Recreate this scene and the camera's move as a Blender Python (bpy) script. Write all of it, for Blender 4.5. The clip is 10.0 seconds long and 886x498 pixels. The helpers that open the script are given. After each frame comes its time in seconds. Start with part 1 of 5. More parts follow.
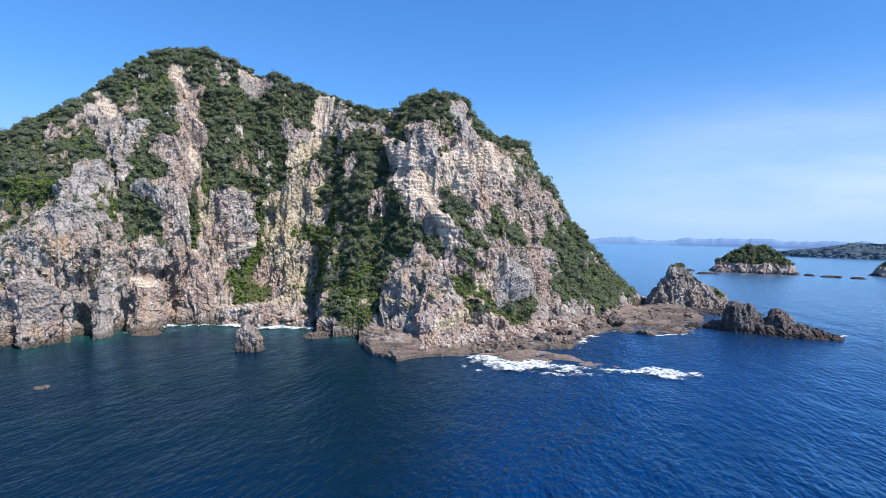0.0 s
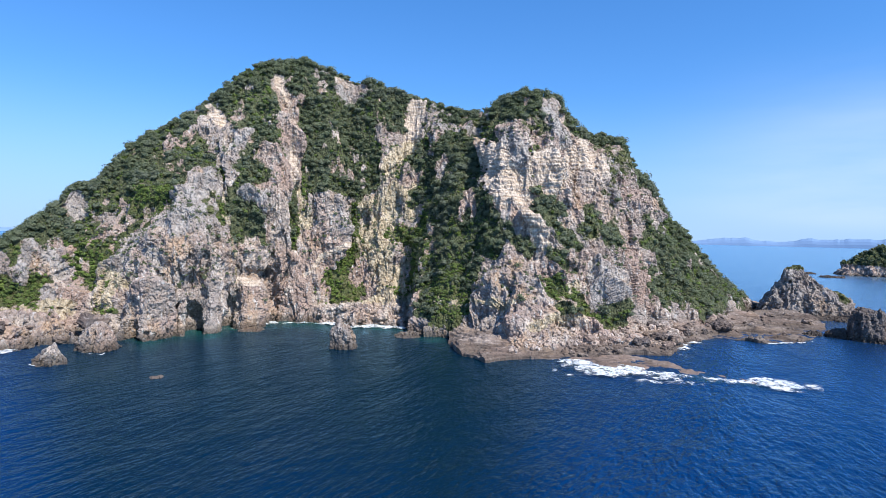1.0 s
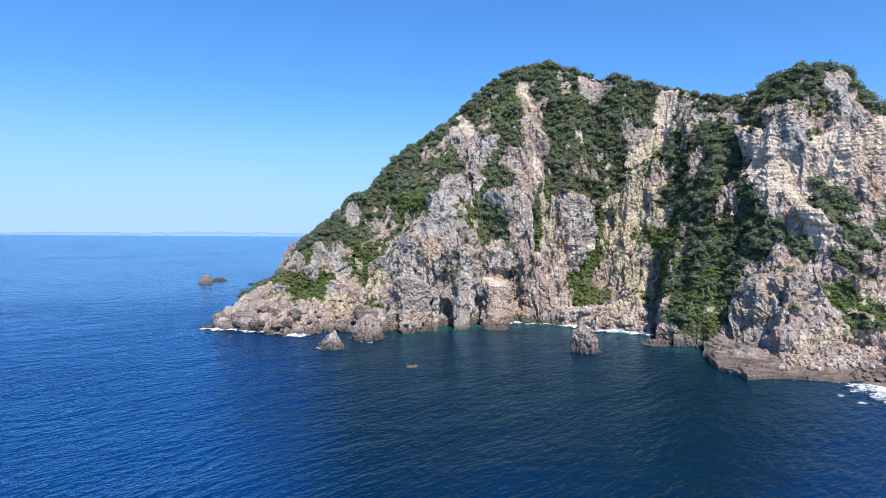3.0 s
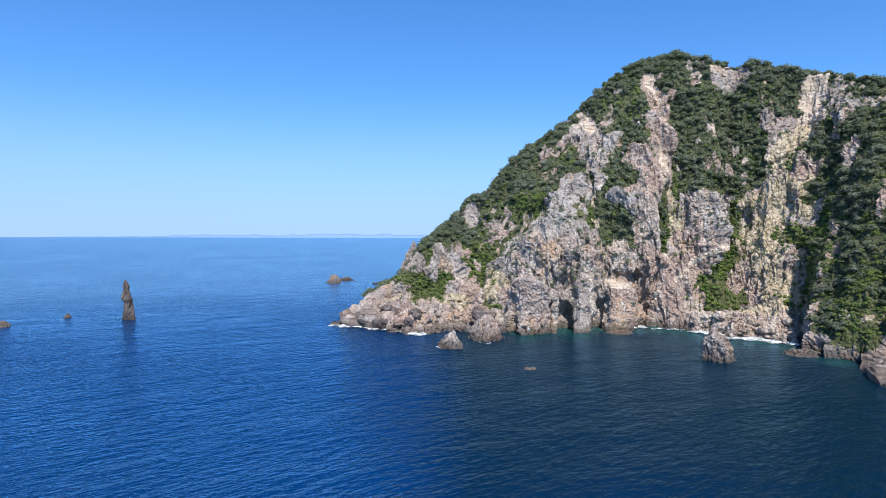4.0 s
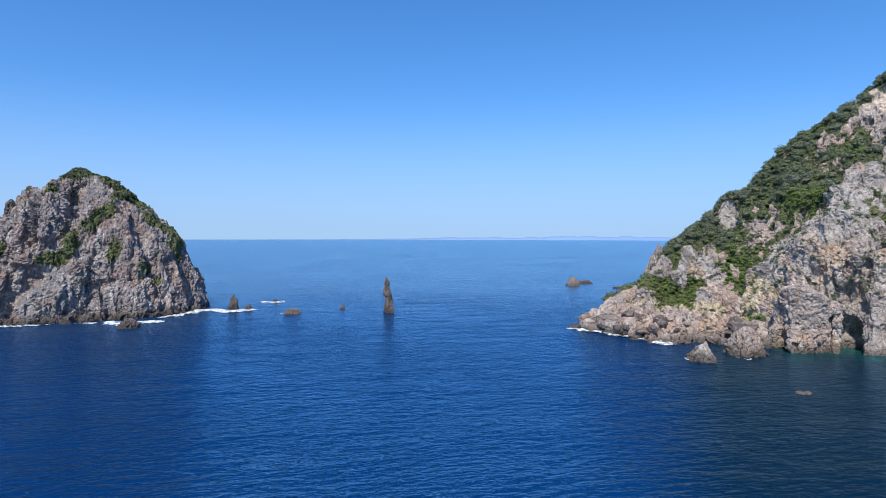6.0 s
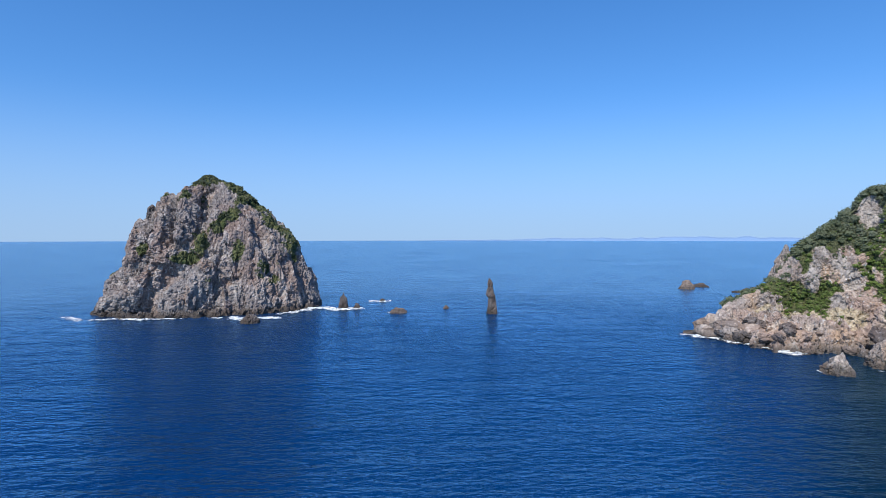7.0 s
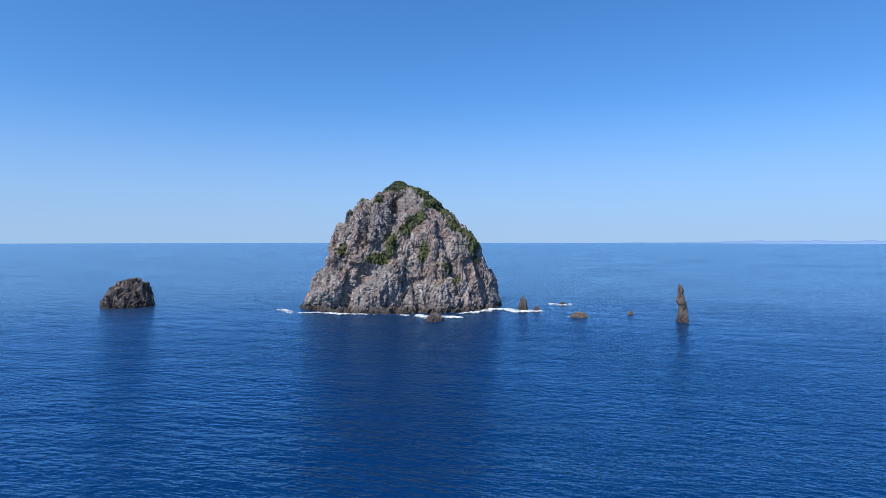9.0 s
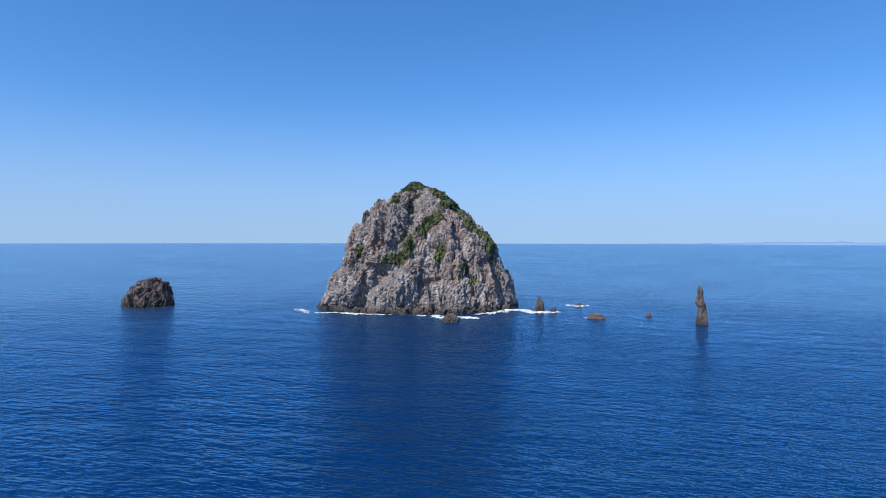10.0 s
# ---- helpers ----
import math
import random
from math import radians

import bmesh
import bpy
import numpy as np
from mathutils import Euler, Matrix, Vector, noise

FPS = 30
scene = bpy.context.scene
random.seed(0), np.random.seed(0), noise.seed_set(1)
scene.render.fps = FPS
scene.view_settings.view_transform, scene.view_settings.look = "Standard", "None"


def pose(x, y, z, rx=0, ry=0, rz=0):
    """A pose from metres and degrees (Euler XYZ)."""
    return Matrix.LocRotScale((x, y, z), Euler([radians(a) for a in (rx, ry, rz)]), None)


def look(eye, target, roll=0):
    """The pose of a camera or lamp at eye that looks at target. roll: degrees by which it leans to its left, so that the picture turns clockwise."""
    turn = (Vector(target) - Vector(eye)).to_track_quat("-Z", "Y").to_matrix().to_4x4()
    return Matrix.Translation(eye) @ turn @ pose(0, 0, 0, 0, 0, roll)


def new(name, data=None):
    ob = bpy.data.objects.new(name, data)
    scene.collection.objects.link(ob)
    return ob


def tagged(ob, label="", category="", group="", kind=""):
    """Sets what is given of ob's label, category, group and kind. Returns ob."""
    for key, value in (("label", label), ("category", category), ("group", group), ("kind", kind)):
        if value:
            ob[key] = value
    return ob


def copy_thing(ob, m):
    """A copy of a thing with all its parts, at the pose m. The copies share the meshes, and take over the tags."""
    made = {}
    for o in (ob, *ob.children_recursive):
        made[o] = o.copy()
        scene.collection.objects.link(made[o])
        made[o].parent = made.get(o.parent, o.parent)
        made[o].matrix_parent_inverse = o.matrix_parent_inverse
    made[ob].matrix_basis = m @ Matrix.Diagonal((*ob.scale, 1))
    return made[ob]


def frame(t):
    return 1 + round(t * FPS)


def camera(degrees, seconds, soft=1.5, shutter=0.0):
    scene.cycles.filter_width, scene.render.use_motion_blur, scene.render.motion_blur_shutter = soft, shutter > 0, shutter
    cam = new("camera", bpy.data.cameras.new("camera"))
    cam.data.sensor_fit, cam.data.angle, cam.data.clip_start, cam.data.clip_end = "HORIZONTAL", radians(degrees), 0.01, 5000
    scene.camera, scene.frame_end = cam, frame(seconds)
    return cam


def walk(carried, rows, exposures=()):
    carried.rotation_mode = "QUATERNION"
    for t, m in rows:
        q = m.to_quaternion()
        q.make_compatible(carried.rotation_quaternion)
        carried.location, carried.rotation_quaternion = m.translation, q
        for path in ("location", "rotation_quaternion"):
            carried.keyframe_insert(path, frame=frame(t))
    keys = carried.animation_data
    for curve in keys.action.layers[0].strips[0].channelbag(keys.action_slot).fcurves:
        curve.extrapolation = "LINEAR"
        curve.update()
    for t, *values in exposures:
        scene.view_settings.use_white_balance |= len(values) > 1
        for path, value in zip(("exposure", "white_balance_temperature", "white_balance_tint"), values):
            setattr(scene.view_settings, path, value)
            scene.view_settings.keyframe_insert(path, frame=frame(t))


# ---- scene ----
# the drone hovers over the bay and turns slowly to its left
EXPOSURES = [(0.0, 0.48), (2.0, 0.58), (4.0, 0.46), (5.5, 0.32), (7.5, 0.22), (10.0, 0.2)]
cam = camera(73.8, 10.0, soft=0.8)
PATH = [
    (0.0, (0.01, 0.00, 34.99), (-0.01, 99.97, 32.59), 1.46),
    (0.5, (0.98, 0.93, 34.77), (-6.41, 100.63, 32.36), 1.36),
    (1.0, (1.85, 1.80, 34.58), (-14.31, 100.45, 32.14), 1.18),
    (1.5, (2.53, 2.53, 34.42), (-23.82, 98.97, 31.90), 1.06),
    (2.0, (2.98, 3.10, 34.31), (-34.31, 95.85, 31.66), 0.89),
    (2.5, (3.18, 3.47, 34.24), (-42.97, 92.15, 31.60), 0.73),
    (4.0, (3.06, 3.98, 34.11), (-67.00, 75.28, 31.57), 0.24),
    (4.5, (2.88, 4.13, 34.07), (-73.91, 68.14, 31.51), 0.22),
    (5.0, (2.58, 4.28, 34.02), (-80.41, 60.02, 31.57), 0.11),
    (5.5, (2.27, 4.41, 33.99), (-86.07, 51.21, 31.66), 0.14),
    (7.0, (1.41, 4.69, 33.94), (-96.16, 26.52, 31.84), -0.02),
    (7.5, (1.12, 4.74, 33.94), (-98.11, 16.94, 31.94), -0.08),
    (8.0, (0.87, 4.77, 33.95), (-99.07, 7.70, 32.04), -0.09),
    (8.5, (0.67, 4.77, 33.95), (-99.23, 0.61, 32.12), -0.03),
    (9.0, (0.50, 4.77, 33.94), (-99.14, -3.47, 32.20), 0.02),
    (9.5, (0.36, 4.76, 33.93), (-99.13, -5.16, 32.22), 0.09),
    (10.0, (0.23, 4.76, 33.92), (-99.15, -6.25, 32.29), 0.12),
]
walk(cam, [(t, look(eye, target, roll)) for t, eye, target, roll in PATH], EXPOSURES)

# ---- sky and sun ----
SUN_FROM = Vector((0.52, -0.42, 0.76)).normalized()
world = bpy.data.worlds.new("sky")
scene.world = world
world.use_nodes = True
wt = world.node_tree
sky = wt.nodes.new("ShaderNodeTexSky")
sky.sky_type, sky.sun_disc = "NISHITA", False
sky.sun_elevation = math.asin(SUN_FROM.z)
sky.sun_rotation = math.atan2(SUN_FROM.x, SUN_FROM.y)
sky.air_density, sky.dust_density, sky.ozone_density = 1.0, 0.2, 4.6
# clear sea air: the sky's lowest haze is thin, so the view starts a little above the model's horizon
way = wt.nodes.new("ShaderNodeTexCoord")
lift = wt.nodes.new("ShaderNodeVectorMath")
lift.operation = "MULTIPLY_ADD"
lift.inputs[1].default_value, lift.inputs[2].default_value = (1, 1, 0.93), (0, 0, 0.1)
wt.links.new(way.outputs["Generated"], lift.inputs[0])
wt.links.new(lift.outputs[0], sky.inputs["Vector"])
sky_tone = wt.nodes.new("ShaderNodeHueSaturation")
sky_tone.inputs["Value"].default_value = 1.1
sky_tone.inputs["Saturation"].default_value, sky_tone.inputs["Hue"].default_value = 1.25, 0.505
bg = wt.nodes["Background"]
bg.inputs["Strength"].default_value = 0.15
wt.links.new(sky.outputs[0], sky_tone.inputs["Color"])
# a faint veil of high cloud over the far islands
split = wt.nodes.new("ShaderNodeSeparateXYZ")
wt.links.new(way.outputs["Generated"], split.inputs[0])
stretch = wt.nodes.new("ShaderNodeMapping")
stretch.inputs["Scale"].default_value = (1.6, 1.6, 9)
stretch.inputs["Rotation"].default_value = (0.12, 0.1, 0)
wt.links.new(way.outputs["Generated"], stretch.inputs["Vector"])
wisps = wt.nodes.new("ShaderNodeTexNoise")
wisps.inputs["Scale"].default_value, wisps.inputs["Detail"].default_value = 1.7, 6
wt.links.new(stretch.outputs[0], wisps.inputs["Vector"])


def sky_ramp(socket, lo, hi, top=1.0):
    r = wt.nodes.new("ShaderNodeMapRange")
    r.interpolation_type = "SMOOTHSTEP"
    r.inputs["From Min"].default_value, r.inputs["From Max"].default_value, r.inputs["To Max"].default_value = lo, hi, top
    wt.links.new(socket, r.inputs["Value"])
    return r.outputs[0]


def sky_times(a, b):
    r = wt.nodes.new("ShaderNodeMath")
    r.operation = "MULTIPLY"
    wt.links.new(a, r.inputs[0])
    wt.links.new(b, r.inputs[1])
    return r.outputs[0]


veil = sky_times(sky_ramp(wisps.outputs["Fac"], 0.1, 0.75, 0.5), sky_times(sky_ramp(split.outputs["X"], 0.1, 0.6), sky_ramp(split.outputs["Y"], 0.2, 0.8)))
veil = sky_times(veil, sky_times(sky_ramp(split.outputs["Z"], 0.0, 0.06), sky_ramp(split.outputs["Z"], 0.3, 0.06)))
with_cloud = wt.nodes.new("ShaderNodeMix")
with_cloud.data_type = "RGBA"
wt.links.new(veil, with_cloud.inputs["Factor"])
# sea haze pales the lowest sky
haze = wt.nodes.new("ShaderNodeMix")
haze.data_type = "RGBA"
wt.links.new(sky_ramp(split.outputs["Z"], 0.24, -0.04, 0.9), haze.inputs["Factor"])
wt.links.new(sky_tone.outputs[0], haze.inputs[6])
haze.inputs[7].default_value = (2.0, 2.9, 4.35, 1)
wt.links.new(haze.outputs[2], with_cloud.inputs[6])
with_cloud.inputs[7].default_value = (5.0, 5.3, 5.6, 1)
wt.links.new(with_cloud.outputs[2], bg.inputs["Color"])
sun = new("sun", bpy.data.lights.new("sun", "SUN"))
sun.data.energy, sun.data.angle, sun.data.color = 5.0, radians(0.5), (1.0, 0.95, 0.88)
sun.matrix_world = look(SUN_FROM * 300, (0, 0, 0))


# ---- noise ----
def hash01(ix, iy, iz, k):
    h = ix.astype(np.uint32) * np.uint32(374761393) + iy.astype(np.uint32) * np.uint32(668265263)
    h = h + iz.astype(np.uint32) * np.uint32(2246822519) + np.uint32((k * 3266489917) % 4294967296)
    h = (h ^ (h >> np.uint32(15))) * np.uint32(2246822519)
    h = (h ^ (h >> np.uint32(13))) * np.uint32(3266489917)
    return (h ^ (h >> np.uint32(16))).astype(np.float64) / 4294967295.0


def vnoise(p, k=0):
    """Smooth noise of points, -1 to 1."""
    i = np.floor(p).astype(np.int64)
    f = p - i
    u = f * f * f * (f * (f * 6 - 15) + 10)
    out = np.zeros(len(p))
    for dx in (0, 1):
        for dy in (0, 1):
            for dz in (0, 1):
                w = (u[:, 0] if dx else 1 - u[:, 0]) * (u[:, 1] if dy else 1 - u[:, 1]) * (u[:, 2] if dz else 1 - u[:, 2])
                out += w * hash01(i[:, 0] + dx, i[:, 1] + dy, i[:, 2] + dz, k)
    return out * 2 - 1


def fbm(p, octaves=4, k=0, gain=0.5):
    out, amp = np.zeros(len(p)), 1.0
    for o in range(octaves):
        out += amp * vnoise(p * 2.03 ** o + 17.3 * o, k + o)
        amp *= gain
    return out


def ridged(p, octaves=4, k=0, gain=0.5):
    out, amp = np.zeros(len(p)), 1.0
    for o in range(octaves):
        out += amp * (1 - 2 * np.abs(vnoise(p * 2.03 ** o + 9.1 * o, k + o)))
        amp *= gain
    return out


def cells(p, k=0):
    """Distances to the nearest and second nearest of random seeds, and a random value of the nearest."""
    i = np.floor(p).astype(np.int64)
    f1, f2, tag = np.full(len(p), 9.0), np.full(len(p), 9.0), np.zeros(len(p))
    for dx in (-1, 0, 1):
        for dy in (-1, 0, 1):
            for dz in (-1, 0, 1):
                a, b, c = i[:, 0] + dx, i[:, 1] + dy, i[:, 2] + dz
                d = (a + hash01(a, b, c, k) - p[:, 0]) ** 2 + (b + hash01(a, b, c, k + 1) - p[:, 1]) ** 2 + (c + hash01(a, b, c, k + 2) - p[:, 2]) ** 2
                near = d < f1
                f2 = np.where(near, f1, np.minimum(f2, d))
                tag = np.where(near, hash01(a, b, c, k + 3), tag)
                f1 = np.where(near, d, f1)
    return np.sqrt(f1), np.sqrt(f2), tag


def crag(p, k=0, size=1.0):
    """Relief of jointed volcanic rock, in metres, for rock of that size."""
    q = p / size + 0.25 * np.stack([vnoise(p / size * 0.4, k), vnoise(p / size * 0.4, k + 1), vnoise(p / size * 0.4, k + 2)], 1)
    a1, a2, t1 = cells(q * (0.2, 0.2, 0.07), k + 3)
    b1, b2, t2 = cells(q * (0.46, 0.46, 0.17), k + 7)
    c1, c2, t3 = cells(q * (1.0, 1.0, 0.5), k + 11)
    out = 1.7 * (t1 - 0.5) + 1.0 * (0.55 - a1) - 1.0 * np.clip(0.14 - (a2 - a1), 0, 1) / 0.14
    out += 0.85 * (t2 - 0.5) + 0.5 * (0.55 - b1) - 0.55 * np.clip(0.16 - (b2 - b1), 0, 1) / 0.16
    out += 0.3 * (t3 - 0.5) + 0.25 * (0.5 - c1) - 0.25 * np.clip(0.15 - (c2 - c1), 0, 1) / 0.15 + 0.25 * fbm(q * 0.9, 3, k + 20)
    return out * size


# ---- meshes ----
def mesh_of(name, verts, faces, material, attrs=None, smooth=False):
    me = bpy.data.meshes.new(name)
    verts, faces = np.asarray(verts, np.float32), np.asarray(faces, np.int32)
    me.vertices.add(len(verts))
    me.vertices.foreach_set("co", verts.ravel())
    me.loops.add(faces.size)
    me.loops.foreach_set("vertex_index", faces.ravel())
    me.polygons.add(len(faces))
    me.polygons.foreach_set("loop_start", np.arange(len(faces), dtype=np.int32) * faces.shape[1])
    me.polygons.foreach_set("use_smooth", np.full(len(faces), smooth))
    me.update(calc_edges=True)
    for key, value in (attrs or {}).items():
        me.attributes.new(key, "FLOAT", "POINT").data.foreach_set("value", np.asarray(value, np.float32))
    me.materials.append(material)
    return me


def grid_faces(nu, nv, wrap=False):
    i, j = np.meshgrid(np.arange(nu if wrap else nu - 1), np.arange(nv - 1))
    i, j = i.ravel(), j.ravel()
    k = (i + 1) % nu
    return np.stack([j * nu + i, j * nu + k, (j + 1) * nu + k, (j + 1) * nu + i], 1)


def grid_normals(p, wrap=False):
    """Unit normals of a grid of points (rows, columns, 3)."""
    du = (np.roll(p, -1, 1) - np.roll(p, 1, 1)) if wrap else np.gradient(p, axis=1)
    n = np.cross(du, np.gradient(p, axis=0))
    return n / np.maximum(np.linalg.norm(n, axis=2, keepdims=True), 1e-6)


def polar(b, r, z):
    a = np.radians(b)
    return np.stack([np.sin(a) * r, np.cos(a) * r, z + 0 * a], -1)


def soften(v, n):
    """Running mean over n columns."""
    return np.convolve(np.pad(v, n // 2, mode="edge"), np.ones(n) / n, "valid")[: len(v)] if n > 1 else v


def part(name, me, parent, label=""):
    ob = new(name, me)
    ob.parent = parent
    return tagged(ob, label)


# ---- materials ----
class Nodes:
    """A material's node tree, with short ways to add to it."""

    def __init__(self, name):
        self.mat = bpy.data.materials.new(name)
        self.mat.use_nodes = True
        self.tree = self.mat.node_tree
        self.bsdf = self.tree.nodes["Principled BSDF"]
        self.place = self.tree.nodes.new("ShaderNodeNewGeometry").outputs["Position"]

    def put(self, socket, value):
        if isinstance(value, bpy.types.NodeSocket):
            self.tree.links.new(value, socket)
        else:
            socket.default_value = (*value, 1) if isinstance(value, tuple) and len(value) == 3 and socket.type == "RGBA" else value

    def noise(self, scale, detail=4, rough=0.55, stretch=None, vector=None):
        n = self.tree.nodes.new("ShaderNodeTexNoise")
        n.inputs["Scale"].default_value, n.inputs["Detail"].default_value, n.inputs["Roughness"].default_value = scale, detail, rough
        v = vector or self.place
        if stretch:
            m = self.tree.nodes.new("ShaderNodeMapping")
            m.inputs["Scale"].default_value = stretch
            self.put(m.inputs["Vector"], v)
            v = m.outputs[0]
        self.put(n.inputs["Vector"], v)
        return n.outputs["Fac"]

    def cell(self, scale, feature="DISTANCE_TO_EDGE", stretch=(1, 1, 1)):
        n = self.tree.nodes.new("ShaderNodeTexVoronoi")
        n.feature = feature
        n.inputs["Scale"].default_value = scale
        m = self.tree.nodes.new("ShaderNodeMapping")
        m.inputs["Scale"].default_value = stretch
        self.put(m.inputs["Vector"], self.place)
        self.put(n.inputs["Vector"], m.outputs[0])
        return n.outputs["Distance"]

    def span(self, value, lo, hi, a=0.0, b=1.0):
        n = self.tree.nodes.new("ShaderNodeMapRange")
        n.interpolation_type = "SMOOTHSTEP"
        for key, x in zip(("Value", "From Min", "From Max", "To Min", "To Max"), (value, lo, hi, a, b)):
            self.put(n.inputs[key], x)
        return n.outputs[0]

    def mix(self, fac, a, b):
        n = self.tree.nodes.new("ShaderNodeMix")
        n.data_type = "RGBA"
        self.put(n.inputs["Factor"], fac)
        self.put(n.inputs["A"] if False else n.inputs[6], a)
        self.put(n.inputs[7], b)
        return n.outputs[2]

    def math(self, op, a, b):
        n = self.tree.nodes.new("ShaderNodeMath")
        n.operation = op
        self.put(n.inputs[0], a)
        self.put(n.inputs[1], b)
        return n.outputs[0]

    def attr(self, name):
        n = self.tree.nodes.new("ShaderNodeAttribute")
        n.attribute_name = name
        return n.outputs["Fac"]

    def height(self):
        n = self.tree.nodes.new("ShaderNodeSeparateXYZ")
        self.put(n.inputs[0], self.place)
        return n.outputs["Z"]

    def bump(self, value, distance, strength=1.0, after=None):
        n = self.tree.nodes.new("ShaderNodeBump")
        n.inputs["Distance"].default_value = distance
        self.put(n.inputs["Strength"], strength)
        self.put(n.inputs["Height"], value)
        if after:
            self.put(n.inputs["Normal"], after)
        return n.outputs[0]

    def done(self, color, rough, normal=None, spec=0.5):
        self.put(self.bsdf.inputs["Base Color"], color)
        self.put(self.bsdf.inputs["Roughness"], rough)
        self.put(self.bsdf.inputs["Specular IOR Level"], spec)
        if normal:
            self.put(self.bsdf.inputs["Normal"], normal)
        return self.mat


def rock_material(name, warm, cool, light, ochre, tidal=0.8, grain=1.2, beds=0.2):
    """Weathered rock: two tones in patches, pale lichen, rusty stains, a dark tidal band, earth scars, straw and turf where the ground bears them."""
    n = Nodes(name)
    col = n.mix(n.span(n.noise(0.05, 4), 0.4, 0.6), warm, cool)
    col = n.mix(n.span(n.noise(0.15, 7, 0.65, (1, 1, 0.4)), 0.5, 0.64), col, light)
    col = n.mix(n.span(n.noise(0.09, 6, 0.65, (1, 1, 0.5)), 0.52, 0.66, 0, 0.7), col, ochre)
    col = n.mix(n.span(n.noise(0.9, 9, 0.75), 0.47, 0.66, 0, 0.6), col, (0.14, 0.113, 0.095))
    col = n.mix(n.span(n.noise(0.6, 9, 0.75, (1, 1, 0.45)), 0.54, 0.66, 0, 0.75), col, tuple(min(1.5 * c, 0.62) for c in light))
    col = n.mix(n.span(n.noise(2.4, 6, 0.7), 0.56, 0.68, 0, 0.4), col, (0.09, 0.075, 0.065))
    layer = n.noise(0.55, 7, 0.65, (0.12, 0.12, 2.4))
    col = n.mix(n.span(layer, 0.47, 0.6, 0, beds), col, tuple(0.42 * c for c in warm))
    scar = n.mix(n.span(layer, 0.36, 0.62), (0.43, 0.335, 0.25), (0.62, 0.52, 0.425))
    edge = n.noise(0.42, 8, 0.72)
    rag = n.math("SUBTRACT", edge, 0.5)
    col = n.mix(n.span(n.math("ADD", n.attr("pale"), n.math("MULTIPLY", rag, 2.0)), 0.35, 0.62), col, scar)
    slab = n.mix(n.span(n.noise(0.35, 7, 0.65, (1, 1, 0.4)), 0.4, 0.62), (0.26, 0.238, 0.22), (0.42, 0.39, 0.36))
    col = n.mix(n.span(n.math("ADD", n.attr("grey"), n.math("MULTIPLY", rag, 1.6)), 0.35, 0.75, 0, 0.8), col, slab)
    streak = n.noise(0.8, 6, 0.7, (1, 1, 0.25))
    straw = n.mix(n.span(streak, 0.4, 0.6), (0.3, 0.25, 0.15), (0.58, 0.49, 0.35))
    col = n.mix(n.span(n.math("ADD", n.attr("dry"), n.math("MULTIPLY", rag, 2.2)), 0.45, 0.75, 0, 0.8), col, straw)
    turf = n.mix(n.span(n.noise(0.2, 6, 0.65), 0.38, 0.62), (0.05, 0.068, 0.024), (0.125, 0.13, 0.055))
    turf = n.mix(n.span(n.noise(1.2, 6, 0.72), 0.48, 0.66, 0, 0.75), turf, (0.028, 0.04, 0.014))
    col = n.mix(n.span(n.math("ADD", n.attr("green"), n.math("MULTIPLY", rag, 2.0)), 0.42, 0.62), col, turf)
    # ground under the bush, toned dark so gaps between crowns look shaded
    shaded_floor = n.mix(n.span(n.noise(1.0, 6, 0.7), 0.4, 0.62), (0.05, 0.06, 0.03), (0.115, 0.125, 0.065))
    col = n.mix(n.span(n.math("ADD", n.attr("wood"), n.math("MULTIPLY", rag, 1.6)), 0.45, 0.7), col, shaded_floor)
    tide = n.span(n.math("ADD", n.height(), n.math("MULTIPLY", n.noise(0.3, 5), -3.0)), -1.2, 2.6, 1.0, 0.0)
    col = n.mix(n.math("MULTIPLY", tide, tidal), col, (0.05, 0.04, 0.032))
    cracks = n.span(n.cell(0.6, stretch=(1, 1, 0.5)), 0.0, 0.14)
    nor = n.bump(cracks, 0.3 * min(1, 0.25 + grain), 0.8)
    nor = n.bump(n.noise(0.8, 12, 0.72), 0.8 * grain, 0.9, nor)
    nor = n.bump(n.span(n.cell(1.15, "F1", (1, 1, 0.8)), 0.1, 0.7, 1, 0), 0.3 * grain, n.span(n.noise(0.07, 3), 0.4, 0.6, 0.15, 1.0), nor)
    nor = n.bump(layer, 0.3, n.math("MULTIPLY", n.attr("pale"), 0.8), nor)
    return n.done(col, 0.9, nor, 0.25)


ROCK = rock_material("cliff_rock", (0.385, 0.285, 0.235), (0.32, 0.278, 0.25), (0.55, 0.468, 0.4), (0.45, 0.305, 0.19))
DARK_ROCK = rock_material("sea_rock", (0.125, 0.098, 0.089), (0.115, 0.105, 0.103), (0.21, 0.185, 0.172), (0.14, 0.105, 0.086))
SHELF_ROCK = rock_material("shelf_rock", (0.215, 0.158, 0.13), (0.19, 0.158, 0.14), (0.36, 0.295, 0.25), (0.27, 0.19, 0.13), 0.6, 0.14, 0.8)
REEF_ROCK = rock_material("reef_rock", (0.24, 0.165, 0.13), (0.2, 0.155, 0.13), (0.3, 0.23, 0.19), (0.26, 0.17, 0.11), 0.25, 0.12, 0.7)


ISLET_ROCK = rock_material("islet_rock", (0.25, 0.19, 0.168), (0.228, 0.209, 0.205), (0.4, 0.36, 0.335), (0.3, 0.2, 0.145))
BEACH_ROCK = rock_material("beach_stone", (0.42, 0.325, 0.27), (0.36, 0.31, 0.275), (0.56, 0.48, 0.41), (0.45, 0.32, 0.22), 0.12, 0.8)
GREY_ROCK = rock_material("grey_rock", (0.265, 0.215, 0.185), (0.245, 0.222, 0.208), (0.41, 0.37, 0.335), (0.3, 0.215, 0.15))


